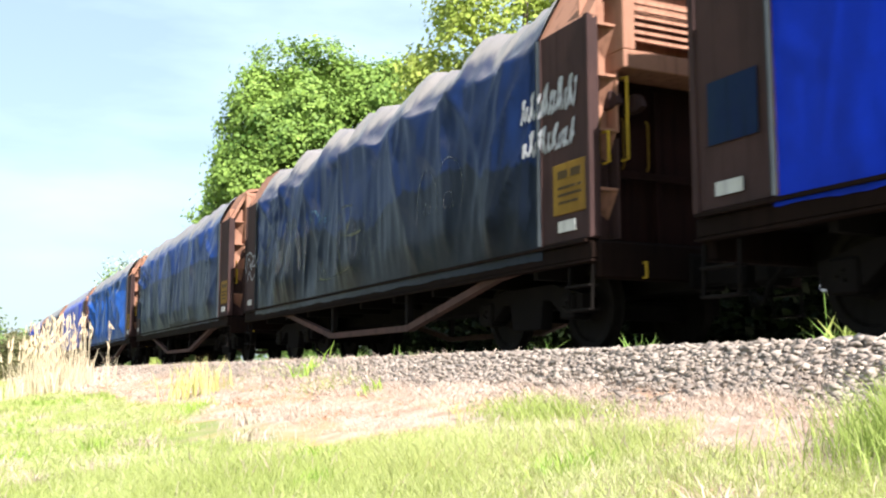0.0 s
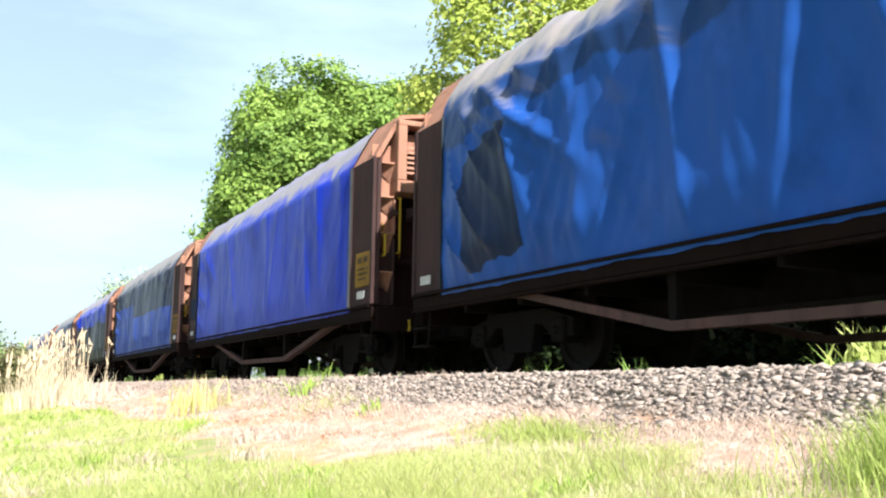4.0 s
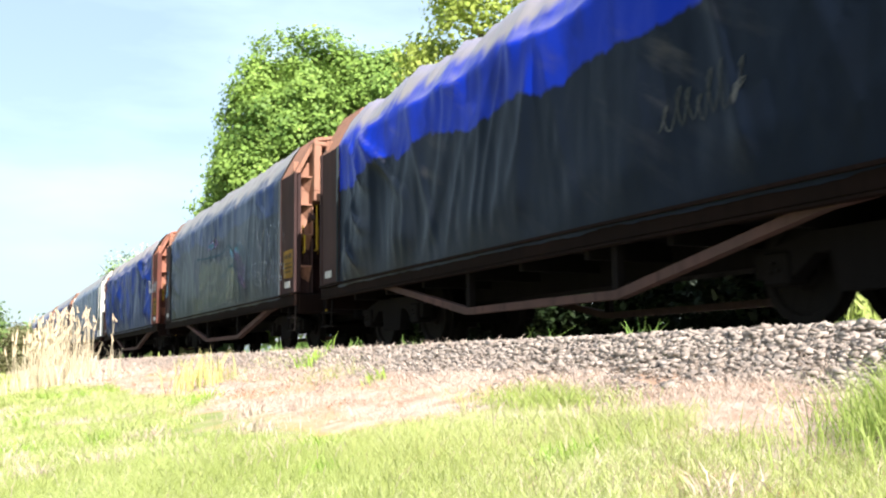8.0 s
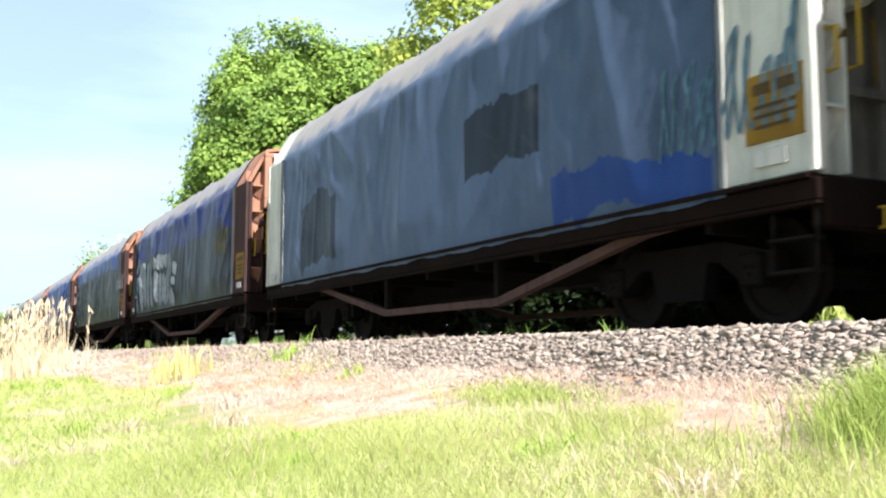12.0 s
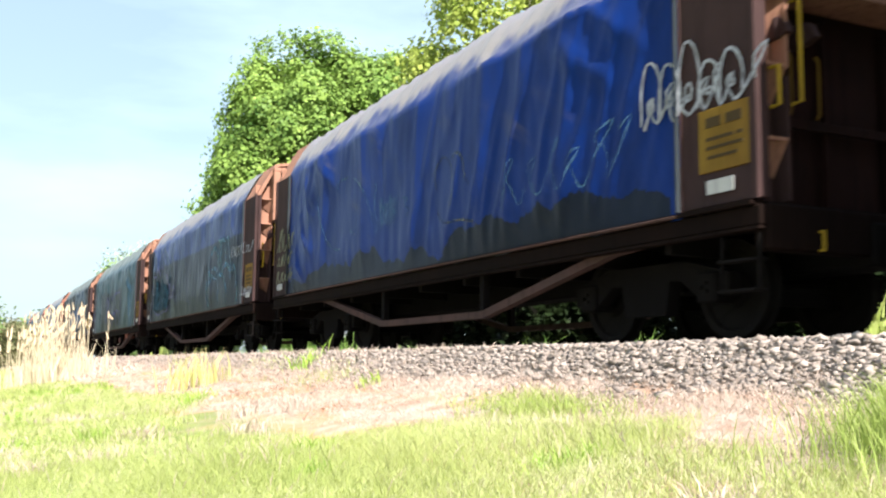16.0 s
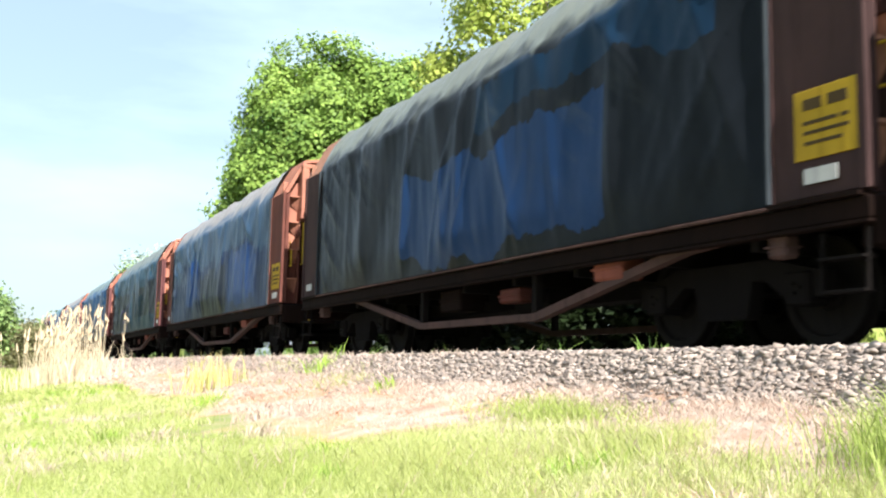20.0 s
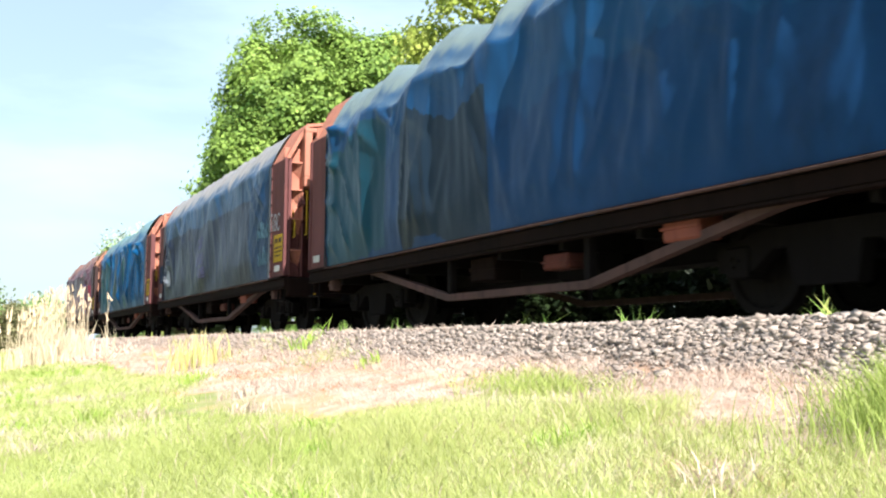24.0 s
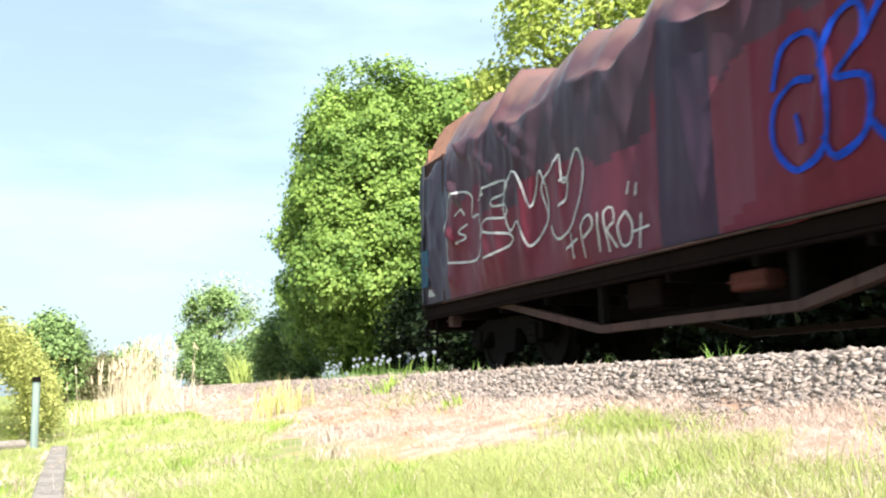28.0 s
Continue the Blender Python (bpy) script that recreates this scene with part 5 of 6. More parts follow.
spray([[(7.84, 1.22), (7.55, 1.30)], [(7.70, 1.10), (7.70, 1.38)], [(7.45, 1.08), (7.43, 1.42), (7.25, 1.50), (7.2, 1.38), (7.42, 1.28)], [(7.15, 1.10), (7.1, 1.50)],
       [(6.98, 1.08), (7.0, 1.48), (6.85, 1.5), (6.86, 1.36), (6.98, 1.30), (6.84, 1.10)], [(6.66, 1.44), (6.80, 1.32), (6.76, 1.12), (6.62, 1.12), (6.56, 1.30), (6.66, 1.44)],
       [(6.45, 1.05), (6.40, 1.38)], [(6.55, 1.22), (6.28, 1.24)], [(6.62, 1.60), (6.58, 1.72)], [(6.48, 1.56), (6.45, 1.68)]], 0.028, INK_BRIGHT)
spray([[(4.45, 2.0), (4.3, 2.3), (4.0, 2.33), (3.82, 2.1), (3.8, 1.6), (3.9, 1.38), (4.2, 1.32), (4.45, 1.55), (4.45, 1.85), (4.2, 2.0), (3.95, 1.95)], [(4.18, 1.75), (4.1, 1.5)],
       [(3.85, 2.0), (3.7, 2.3), (3.45, 2.35), (3.4, 2.1), (3.7, 1.9), (3.4, 1.8), (3.45, 1.45), (3.75, 1.32), (3.85, 1.5)],
       [(3.4, 2.1), (3.1, 2.4), (2.7, 2.35), (2.55, 1.9), (2.7, 1.4), (3.1, 1.2), (3.4, 1.5)], [(3.05, 2.1), (2.9, 1.8), (3.05, 1.6), (3.15, 1.85), (3.05, 2.1)]], 0.06, INK_BLUE, "blue sprayed bubble letters")
spray(scribble(33, 0.95, 0.75, 1.2, 2.0, 3), 0.025, MIST_SKY)
part("rear_patch", Shape().box(-SIDE - 0.075, -SIDE - 0.065, LEN - 0.36, LEN - 0.08, 1.25, 1.8, 0.002).mesh("rear_patch", painted_steel("faded_blue_patch", (0.05, 0.12, 0.2), (0.04, 0.09, 0.15))), WAGONS[-1][0], "faded blue patch")

# ---- track ----
track = tagged(new("railway_track"), "steel rails on sleepers in grey ballast", "railway track", kind="structure")
for dx in (-0.5685, 0.5685):
    s = Shape().box(dx - 0.035, dx + 0.035, -60, 420, -0.04, 0.0).box(dx - 0.01, dx + 0.01, -60, 420, -0.12, -0.04)
    s.box(dx - 0.065, dx + 0.065, -60, 420, -0.145, -0.12)
    part("rail", s.mesh("rail", RAIL_STEEL), track)
track.matrix_basis = pose(TRACK_X, 0, RAIL_Z)
SLEEPER = Shape().box(-1.07, 1.07, -0.11, 0.11, -0.27, -0.147, 0.012).mesh("sleeper", two_tone("weathered_timber", (0.16, 0.12, 0.09), (0.26, 0.22, 0.18), 5.0))
for i in range(110):
    part("sleeper", SLEEPER, track, at=pose(0, -4 + i * 0.62, 0))


# ---- ballast ----
def stones(n, x0, x1, y0, y1, size, seed):
    """Loose broken stones as one mesh: blocks with every corner knocked off true, lying at all angles."""
    rng = np.random.default_rng(seed)
    base = np.array([(x, y, z) for x in (-1, 1) for y in (-1, 1) for z in (-1, 1)], dtype=float)
    quad = ((0, 1, 3, 2), (4, 6, 7, 5), (0, 4, 5, 1), (2, 3, 7, 6), (0, 2, 6, 4), (1, 5, 7, 3))
    tri = np.array([t for a, b, c, d in quad for t in ((a, b, c), (a, c, d))])
    px, py = rng.uniform(x0, x1, n), rng.uniform(y0, y1, n)
    foot = px - 3.62 > 0.13 * np.sin(1.3 * py + 0.6 * np.sin(2.9 * py)) + 0.05 * np.sin(7.3 * py) + rng.normal(0, 0.05, n)
    keep = foot | (x0 < 3.5)
    px, py = px[keep], py[keep]
    n = len(px)
    pz = ground_z(px, py) + rng.uniform(-0.022, 0.016, n)
    s = size * rng.uniform(0.4, 1.35, n) ** 1.2
    v = base[None] * (1 + rng.uniform(-0.62, 0.25, (n, 8, 3))) * np.stack([rng.uniform(0.8, 1.35, n), rng.uniform(0.6, 0.95, n), rng.uniform(0.22, 0.5, n)], -1)[:, None]
    for (i, j), reach in (((0, 2), 0.38), ((1, 2), 0.38), ((0, 1), 3.14)):
        a = rng.uniform(-reach, reach, n)
        c, q = np.cos(a)[:, None], np.sin(a)[:, None]
        vi, vj = v[..., i].copy(), v[..., j].copy()
        v[..., i], v[..., j] = c * vi - q * vj, q * vi + c * vj
    v = v * s[:, None, None] + np.stack([px, py, pz], -1)[:, None]
    f = tri[None] + (np.arange(n) * 8)[:, None, None]
    return v.reshape(-1, 3), f.reshape(-1, 3)


def stone_material():
    m = Nodes("ballast_stone", 0.85)
    g = m.tree.nodes.new("ShaderNodeNewGeometry")
    n = m.noise(m.coords("Object"), 30.0, 5)
    c = m.mix(m.math("POWER", g.outputs["Random Per Island"], 1.5), (0.205, 0.17, 0.153), (0.36, 0.308, 0.282))
    c = m.mix(m.ramp(n, 0.48, 0.7, 0.0, 0.45), c, (0.17, 0.13, 0.11))
    m.color(c)
    m.bump(n, 0.4, 0.01)
    return m.mat


sets = [stones(19000, 3.52, 4.4, 2.5, 9, 0.025, 1), stones(16000, 3.52, 4.4, 2.5, 12, 0.015, 9), stones(22000, 3.52, 4.4, 9, 28, 0.024, 2), stones(700, 3.4, 3.66, 2.5, 14, 0.024, 8), stones(4000, 3.55, 4.5, 28, 60, 0.04, 3),
        stones(3600, 2.85, 3.66, 3, 16, 0.012, 4), stones(1500, 3.62, 4.5, -8, 2.5, 0.05, 6), stones(4000, 4.5, 9.3, 3, 30, 0.05, 5)]
off, vs, fs = 0, [], []
for v, f in sets:
    vs.append(v), fs.append(f + off)
    off += len(v)
tagged(new("ballast", quick_mesh("ballast", np.concatenate(vs), np.concatenate(fs), stone_material())),
       "loose angular grey ballast stones along the track", "ballast", kind="stuff")


# ---- grass ----
def blades(px, py, height, width, lean, seed, lift=0.0):
    """Bent, tapered blades rooted on the ground: five points and three triangles each."""
    rng = np.random.default_rng(seed)
    n = len(px)
    pz = ground_z(px, py) + np.where(px < 3.6, lumpy(px, py), 0) - 0.01 + lift
    a, b = rng.uniform(0, 6.283, n), rng.uniform(0, 6.283, n)
    h = height * rng.uniform(0.45, 1.2, n)
    w = width * rng.uniform(0.6, 1.3, n)
    d = np.stack([np.cos(a), np.sin(a)], -1)
    side = np.stack([np.cos(b), np.sin(b)], -1) * w[:, None] / 2
    l = (lean * rng.uniform(0.2, 1.0, n) * h)[:, None]
    root, mid, tip = np.stack([px, py], -1), np.stack([px, py], -1) + d * l * 0.35, np.stack([px, py], -1) + d * l
    up = np.sqrt(np.maximum(0.05, 1 - (lean * 0.7) ** 2)) if np.isscalar(lean) else 1.0
    z = lambda q, k: np.concatenate([q, (pz + h * k * up)[:, None]], -1)
    v = np.stack([z(root - side, 0), z(root + side, 0), z(mid - side * 0.8, 0.6), z(mid + side * 0.8, 0.6), z(tip, 1.0)], 1)
    f = np.array([(0, 1, 3), (0, 3, 2), (2, 3, 4)])[None] + (np.arange(n) * 5)[:, None, None]
    return v.reshape(-1, 3), f.reshape(-1, 3)


def field(n, x0, x1, y0, y1, seed, keep=None):
    rng = np.random.default_rng(seed)
    x, y = rng.uniform(x0, x1, n), rng.uniform(y0, y1, n)
    if keep is not None:
        k = rng.uniform(0, 1, n) < keep(x, y)
        x, y = x[k], y[k]
    return x, y


def patchy(x, y):
    return 0.5 + 0.5 * np.sin(1.7 * x + 0.5 * np.sin(y)) * np.sin(1.1 * y + 1.3 * np.sin(0.8 * x))


def lawn_edge(x, y):
    """1 on the green side of the verge, falling to 0 where the dry bank starts."""
    e = np.interp(y, (0, 2.4, 3.2, 3.9, 5.2, 5.9, 7.0, 8.5, 11.4, 16, 27), (3.0, 3.0, 2.7, 3.1, 3.2, 2.4, 1.75, 1.75, 2.4, 2.2, 2.0))
    e = e + 0.10 * np.sin(3.7 * y + 1) + 0.07 * np.sin(9.1 * y)
    on_board = (np.abs(x + 0.12 - 0.015 * y) < 0.17) & (y < 14.2)
    return np.where(on_board, 0.06, np.clip((e - x) / 0.35, 0, 1))


def join(sets, name, mat, label, category):
    off, vs, fs = 0, [], []
    for v, f in sets:
        vs.append(v), fs.append(f + off)
        off += len(v)
    ob = new(name, quick_mesh(name, np.concatenate(vs), np.concatenate(fs), mat))
    return tagged(ob, label, category, kind="stuff")


GRASS = leafy("verge_grass", (0.24, 0.298, 0.07), (0.475, 0.505, 0.23), 0.4)
STRAW = leafy("dry_grass", (0.33, 0.245, 0.20), (0.58, 0.49, 0.435), 0.2)
lawn = []
for i, (n, x0, x1, y0, y1, h, w) in enumerate(((210000, -1.6, 3.3, 1.4, 7, 0.105, 0.0027), (120000, -3, 3.0, 7, 16, 0.11, 0.005),
                                               (40000, -4, 3.0, 16, 32, 0.17, 0.016), (12000, -6, 3.0, 32, 70, 0.3, 0.04))):
    x, y = field(n, x0, x1, y0, y1, 20 + i, lawn_edge)
    lawn.append(blades(x, y, h * (0.6 + 0.7 * patchy(2.3 * x, 1.7 * y)), w, 0.95, 30 + i))
pale = []
for i, (n, y0, y1, h, w) in enumerate(((100000, 1.4, 7, 0.09, 0.0032), (60000, 7, 18, 0.11, 0.007), (20000, 18, 40, 0.16, 0.018))):
    x, y = field(n, -2.5, 3.0, y0, y1, 45 + i, lambda x, y: lawn_edge(x, y) * np.clip(1.6 * patchy(x * 1.9 + 0.7 * y, y * 0.8 - x) - 0.35, 0, 1))
    pale.append(blades(x, y, h, w, 1.1, 48 + i))
join(pale, "pale_grass", leafy("pale_grass", (0.38, 0.41, 0.18), (0.62, 0.62, 0.40), 0.3), "pale yellowing grass mixed into the verge", "grass")
x, y = field(5000, 3.15, 3.85, 9.5, 20, 43, lambda x, y: np.clip(1.5 * patchy(3 * x, 0.9 * y + 1.0) - 0.4, 0, 1))
lawn.append(blades(x, y, 0.10, 0.009, 0.9, 44))
join(lawn, "grass", GRASS, "sunlit yellow-green grass on the verge", "grass")
dry = []
for i, (n, x0, x1, y0, y1, h, w) in enumerate(((60000, 2.3, 3.7, 2.5, 9, 0.065, 0.0035), (32000, 2.2, 3.75, 9, 22, 0.09, 0.007),
                                               (9000, 1.8, 3.8, 22, 60, 0.2, 0.03))):
    x, y = field(n, x0, x1, y0, y1, 50 + i, lambda x, y: (1 - lawn_edge(x, y) * 0.9) * (0.35 + 0.65 * patchy(x, y)))
    dry.append(blades(x, y, h, w, 1.2, 60 + i))
x, y = field(30000, -1.5, 2.9, 1.6, 20, 70, lambda x, y: 0.08 + 0.9 * patchy(x * 1.6 + 2, y * 1.3) ** 4)
dry.append(blades(x, y, 0.12, 0.005, 0.7, 71))
x, y = field(46000, 3.2, 3.9, 2.6, 16, 72, lambda x, y: (0.25 + 0.75 * patchy(x * 3, y * 1.7)) * np.clip((3.9 - x) / 0.35, 0, 1))
dry.append(blades(x, y, 0.10, 0.005, 1.15, 73))
x, y = field(14000, 3.5, 4.05, 7, 34, 74, lambda x, y: np.clip((y - 6.5) / 4, 0, 1) * (0.3 + 0.7 * patchy(x * 2, y)))
dry.append(blades(x, y, 0.11, 0.011, 1.0, 75))
rust = []
for i, (n, y0, y1, h, w) in enumerate(((16000, 4, 10, 0.05, 0.008), (14000, 10, 26, 0.07, 0.014))):
    x, y = field(n, 2.5, 3.65, y0, y1, 78 + i, lambda x, y: (1 - lawn_edge(x, y)) * np.clip(2.2 * patchy(2.6 * x + 1.0, 1.5 * y + 2.0) - 1.1, 0, 1))
    rust.append(blades(x, y, h, w, 1.3, 85 + i))
join(rust, "dead_leaves", leafy("dead_leaf", (0.24, 0.10, 0.045), (0.44, 0.24, 0.12), 0.1), "orange-brown dead leaves and stalks on the bank", "dead leaves")
x, y = field(26000, -3, 3.4, -8, 1.6, 76)
lawn_back = blades(x, y, 0.10, 0.012, 0.95, 77)
join([lawn_back], "grass_behind", GRASS, "coarse sunlit grass on the verge", "grass")
join(dry, "dry_grass", STRAW, "bleached dry grass and straw on the bank", "dry grass")


def tuft(name, x, y, n, spread, height, width, lean, mat, label, seed, category="grass"):
    rng = np.random.default_rng(seed)
    px, py = x + rng.normal(0, spread, n), y + rng.normal(0, spread, n)
    v, f = blades(px, py, height, width, lean, seed + 1)
    return tagged(new(name, quick_mesh(name, v, f, mat)), label, category)


FRESH = leafy("fresh_weed", (0.16, 0.30, 0.04), (0.40, 0.50, 0.12), 0.35)
tuft("weed_clump", 3.68, 11.5, 60, 0.10, 0.28, 0.02, 0.9, FRESH, "green weed clump at the foot of the ballast", 80, "weed")
tuft("weed_clump", 3.28, 8.3, 40, 0.06, 0.16, 0.014, 0.8, FRESH, "small green weed on the dry bank", 82, "weed")
tuft("reed_clump", 2.85, 13.5, 70, 0.22, 0.55, 0.02, 0.5, leafy("yellow_reed", (0.38, 0.38, 0.12), (0.60, 0.53, 0.26), 0.3), "yellowing reed clump on the verge", 84)


def tufts(lush, seed):
    """Many small thick tufts strewn over the verge, as one stretch of growth."""
    rng = np.random.default_rng(seed)
    out = []
    for i in range(26):
        wy = rng.uniform(2.2, 19)
        wx = rng.uniform(-0.6, 2.5) if wy < 12 else rng.uniform(-1.5, 2.2)
        n, r = int(rng.integers(60, 140)), rng.uniform(0.05, 0.12)
        out.append(blades(wx + rng.normal(0, r, n), wy + rng.normal(0, r, n), rng.uniform(0.12, 0.19), 0.005 + 0.0004 * wy, 0.9, seed + i))
    return out


join(tufts(True, 300), "lush_tufts", FRESH, "lush green grass tufts on the verge", "grass")
join(tufts(False, 340), "straw_tufts", STRAW, "bleached straw tufts on the verge", "dry grass")
x, y = field(60000, 2.2, 3.9, 1.6, 3.6, 41, lambda x, y: np.exp(-((x - 3.25) ** 2 / 0.12 + (y - 2.42) ** 2 / 0.07)))
mound = field(9000, 2.6, 3.5, 4.0, 6.4, 39, lambda x, y: np.exp(-((x - 3.08) ** 2 / 0.03 + (y - 5.15) ** 2 / 0.35)))
join([blades(x, y, 0.25, 0.0045, 0.8, 42), blades(*mound, 0.14, 0.0045, 0.9, 40)], "long_grass", leafy("long_grass", (0.21, 0.29, 0.06), (0.42, 0.48, 0.17), 0.4), "thick long green grass below the ballast", "grass")


PALE_STRAW = leafy("pale_straw", (0.52, 0.44, 0.32), (0.72, 0.64, 0.50), 0.3)


def seed_grass(x, y, n, spread, height, seed):
    """A tall clump of ripe grass: straw stems, each with a feathery head."""
    rng = np.random.default_rng(seed)
    clump = tagged(new("tall_grass"), "tall straw-coloured grass gone to seed", "grass")
    px, py = x + rng.normal(0, spread, n), y + rng.normal(0, spread, n)
    s = Shape()
    heads = Shape()
    for a, b in zip(px, py):
        z = float(ground_z(a, b))
        h = height * rng.uniform(0.7, 1.1)
        tip = Vector((a + rng.normal(0, 0.09), b + rng.normal(0, 0.09), z + h))
        s.tube([(a, b, z), ((a + tip.x) / 2, (b + tip.y) / 2, z + h * 0.55), tip], 0.008, 3, 0.004)
        d = Vector((rng.normal(0, 0.03), rng.normal(0, 0.03), 0.11))
        heads.tube([tip - d * 0.6, tip, tip + d * 0.6, tip + d], 0.022, 5, 0.004)
    part("stems", s.mesh("stems", PALE_STRAW), clump)
    part("seed_heads", heads.mesh("seed_heads", leafy("seed_head", (0.50, 0.40, 0.28), (0.72, 0.60, 0.45), 0.3)), clump, "pinkish feathery seed heads")
    v, f = blades(px.repeat(4) + rng.normal(0, 0.15, 4 * n), py.repeat(4) + rng.normal(0, 0.15, 4 * n), height * 0.6, 0.02, 0.5, seed + 1)
    part("blades", quick_mesh("blades", v, f, PALE_STRAW), clump)
    return clump


seed_grass(2.1, 26.0, 120, 0.42, 1.6, 90)
seed_grass(1.5, 23.0, 60, 0.40, 1.1, 92)


# ---- trees ----
def leaf_cloud(centres, per, spread, size, seed, droop=0.3, facing=None):
    """Folded leaves strewn round clump centres, turned outwards where a facing is given."""
    rng = np.random.default_rng(seed)
    n = len(centres) * per
    c = np.repeat(centres, per, 0) + rng.normal(0, 1, (n, 3)) * np.asarray(spread)
    u = rng.normal(0, 1, (n, 3))
    u[:, 2] = u[:, 2] * 0.5 - droop
    u /= np.linalg.norm(u, axis=1)[:, None]
    w = np.cross(u, rng.normal(0, 1, (n, 3)) + np.array([0, 0, 2.0]))
    w /= np.linalg.norm(w, axis=1)[:, None] + 1e-9
    if facing is not None:
        out = np.repeat(facing, per, 0) + rng.normal(0, 0.42, (n, 3)) + np.array([0, 0, 0.25])
        out /= np.linalg.norm(out, axis=1)[:, None]
        u = np.cross(out, rng.normal(0, 1, (n, 3)))
        u /= np.linalg.norm(u, axis=1)[:, None] + 1e-9
        w = np.cross(out, u)
    s = size * rng.uniform(0.6, 1.3, n)[:, None]
    up = np.cross(w, u)
    a, b = c - u * s * 0.5, c + u * s * 0.5
    l, r = c + w * s * 0.38 + up * s * 0.1, c - w * s * 0.38 + up * s * 0.1
    v = np.stack([a, l, b, r], 1).reshape(-1, 3)
    i = (np.arange(n) * 4)[:, None]
    return v, np.concatenate([i + np.array([0, 1, 2]), i + np.array([0, 2, 3])], 1).reshape(-1, 3)


def crown_points(n, centre, radii, seed, fill=0.35, lump=0.25, floor=None):
    """Clump centres through an uneven crown, most of them near its skin."""
    rng = np.random.default_rng(seed)
    d = rng.normal(0, 1, (n, 3))
    d /= np.linalg.norm(d, axis=1)[:, None]
    wob = np.array([noise.noise((p[0] * 1.7 + seed, p[1] * 1.7, p[2] * 1.7)) + 0.5 * noise.noise((p[0] * 4 + seed, p[1] * 4, p[2] * 4)) for p in d])
    r = (1 + lump * wob) * rng.uniform(fill, 1.0, n) ** 0.45
    p = np.asarray(centre) + d * r[:, None] * np.asarray(radii)
    if floor is not None:
        p = p[p[:, 2] > floor]
    return p


def lobed_points(n, mid, radii, lobe, seed, lump):
    """Clump centres on the outer skins of many overlapping boughs, which leave dark hollows between them."""
    rng = np.random.default_rng(seed)
    boughs = crown_points(max(12, n // 13), (0, 0, mid), [max(0.3, r - lobe * 0.8) for r in radii], seed, 0.45, lump)
    boughs[:, :2] *= (1.0 - 0.08 * (boughs[:, 2:] - mid) / radii[2])
    pick = boughs[rng.integers(0, len(boughs), n)]
    d = rng.normal(0, 1, (n, 3)) + (pick - np.array([0, 0, mid])) / np.asarray(radii) * 1.3 + np.array([0, 0, 0.35])
    d /= np.linalg.norm(d, axis=1)[:, None]
    r = lobe * (0.6 + 0.4 * np.sin(pick[:, :1] * 37.0 + pick[:, 1:2] * 11.0) ** 2)
    p = pick + d * r * np.array([1, 1, 0.75])
    keep = p[:, 2] > 0.15
    return p[keep], d[keep]


BARK = two_tone("bark", (0.12, 0.09, 0.07), (0.22, 0.18, 0.14), 8.0)


def tree(label, x, y, height, radii, low, clumps, per, size, mat, seed, spread=0.28, lump=0.25, lobe=1.0):
    z = float(ground_z(x, y))
    rng = random.Random(seed)
    root = tagged(new("tree"), label, "tree")
    root.matrix_basis = pose(x, y, z)
    mid = (height + low) / 2
    s = Shape().tube([(0, 0, -0.1), (0.1, 0, height * 0.2), (0, 0.15, height * 0.5), (0.1, 0, height * 0.85)], height * 0.025, 9, 0.03)
    for i in range(9):
        a, h0 = rng.uniform(0, 6.28), height * rng.uniform(0.18, 0.6)
        q = Vector((math.cos(a) * radii[0] * 0.7, math.sin(a) * radii[1] * 0.7, h0 + height * 0.2))
        s.tube([(0, 0, h0), q * 0.5 + Vector((0, 0, h0 * 0.45)), q], height * 0.011, 6, 0.015)
    part("trunk", s.mesh("trunk", BARK), root)
    pts, outward = lobed_points(clumps, mid, (radii[0], radii[1], (height - low) / 2), lobe, seed, lump)
    v, f = leaf_cloud(pts, per, spread, size, seed + 1, facing=outward)
    part("crown", quick_mesh("crown", v, f, mat), root)
    return root


LEAF_BROAD = leafy("broad_leaf", (0.060, 0.130, 0.030), (0.30, 0.42, 0.10), 0.32, 0.5, 0.5)
LEAF_YELLOW = leafy("yellow_leaf", (0.20, 0.28, 0.05), (0.42, 0.46, 0.12), 0.35, 0.5, 0.5)
LEAF_GREY = leafy("grey_leaf", (0.22, 0.28, 0.22), (0.45, 0.52, 0.44), 0.3, 0.6)
LEAF_MID = leafy("mid_leaf", (0.08, 0.15, 0.05), (0.30, 0.41, 0.16), 0.3, 0.5)
LEAF_HEDGE = leafy("hedge_leaf", (0.20, 0.24, 0.06), (0.46, 0.45, 0.16), 0.3, 0.6)
# near-black leaf colour stands in for the shade beyond the train
LEAF_SHADED = leafy("shaded_shrub_leaf", (0.006, 0.011, 0.005), (0.016, 0.028, 0.009), 0.05, 0.5)

tree("broad green shade tree behind the line", 13.85, 40.0, 13.4, (6.1, 5.2), 0.2, 5600, 44, 0.19, LEAF_BROAD, 101, 0.22, 0.34, 1.3)
tree("tall yellow-green tree behind the line", 14.4, 24.5, 15.0, (3.6, 3.6), 1.0, 2200, 22, 0.17, LEAF_YELLOW, 103, 0.24, 0.25, 0.9)
tree("airy grey-leaved tree in the distance", 11.3, 75.0, 8.4, (3.0, 3.0), 0.3, 300, 26, 0.26, LEAF_MID, 105, 0.3)
tree("thin silvery tree in the distance", 11.5, 80.0, 9.8, (4.4, 3.0), 4.0, 150, 16, 0.22, LEAF_GREY, 107, 0.4)
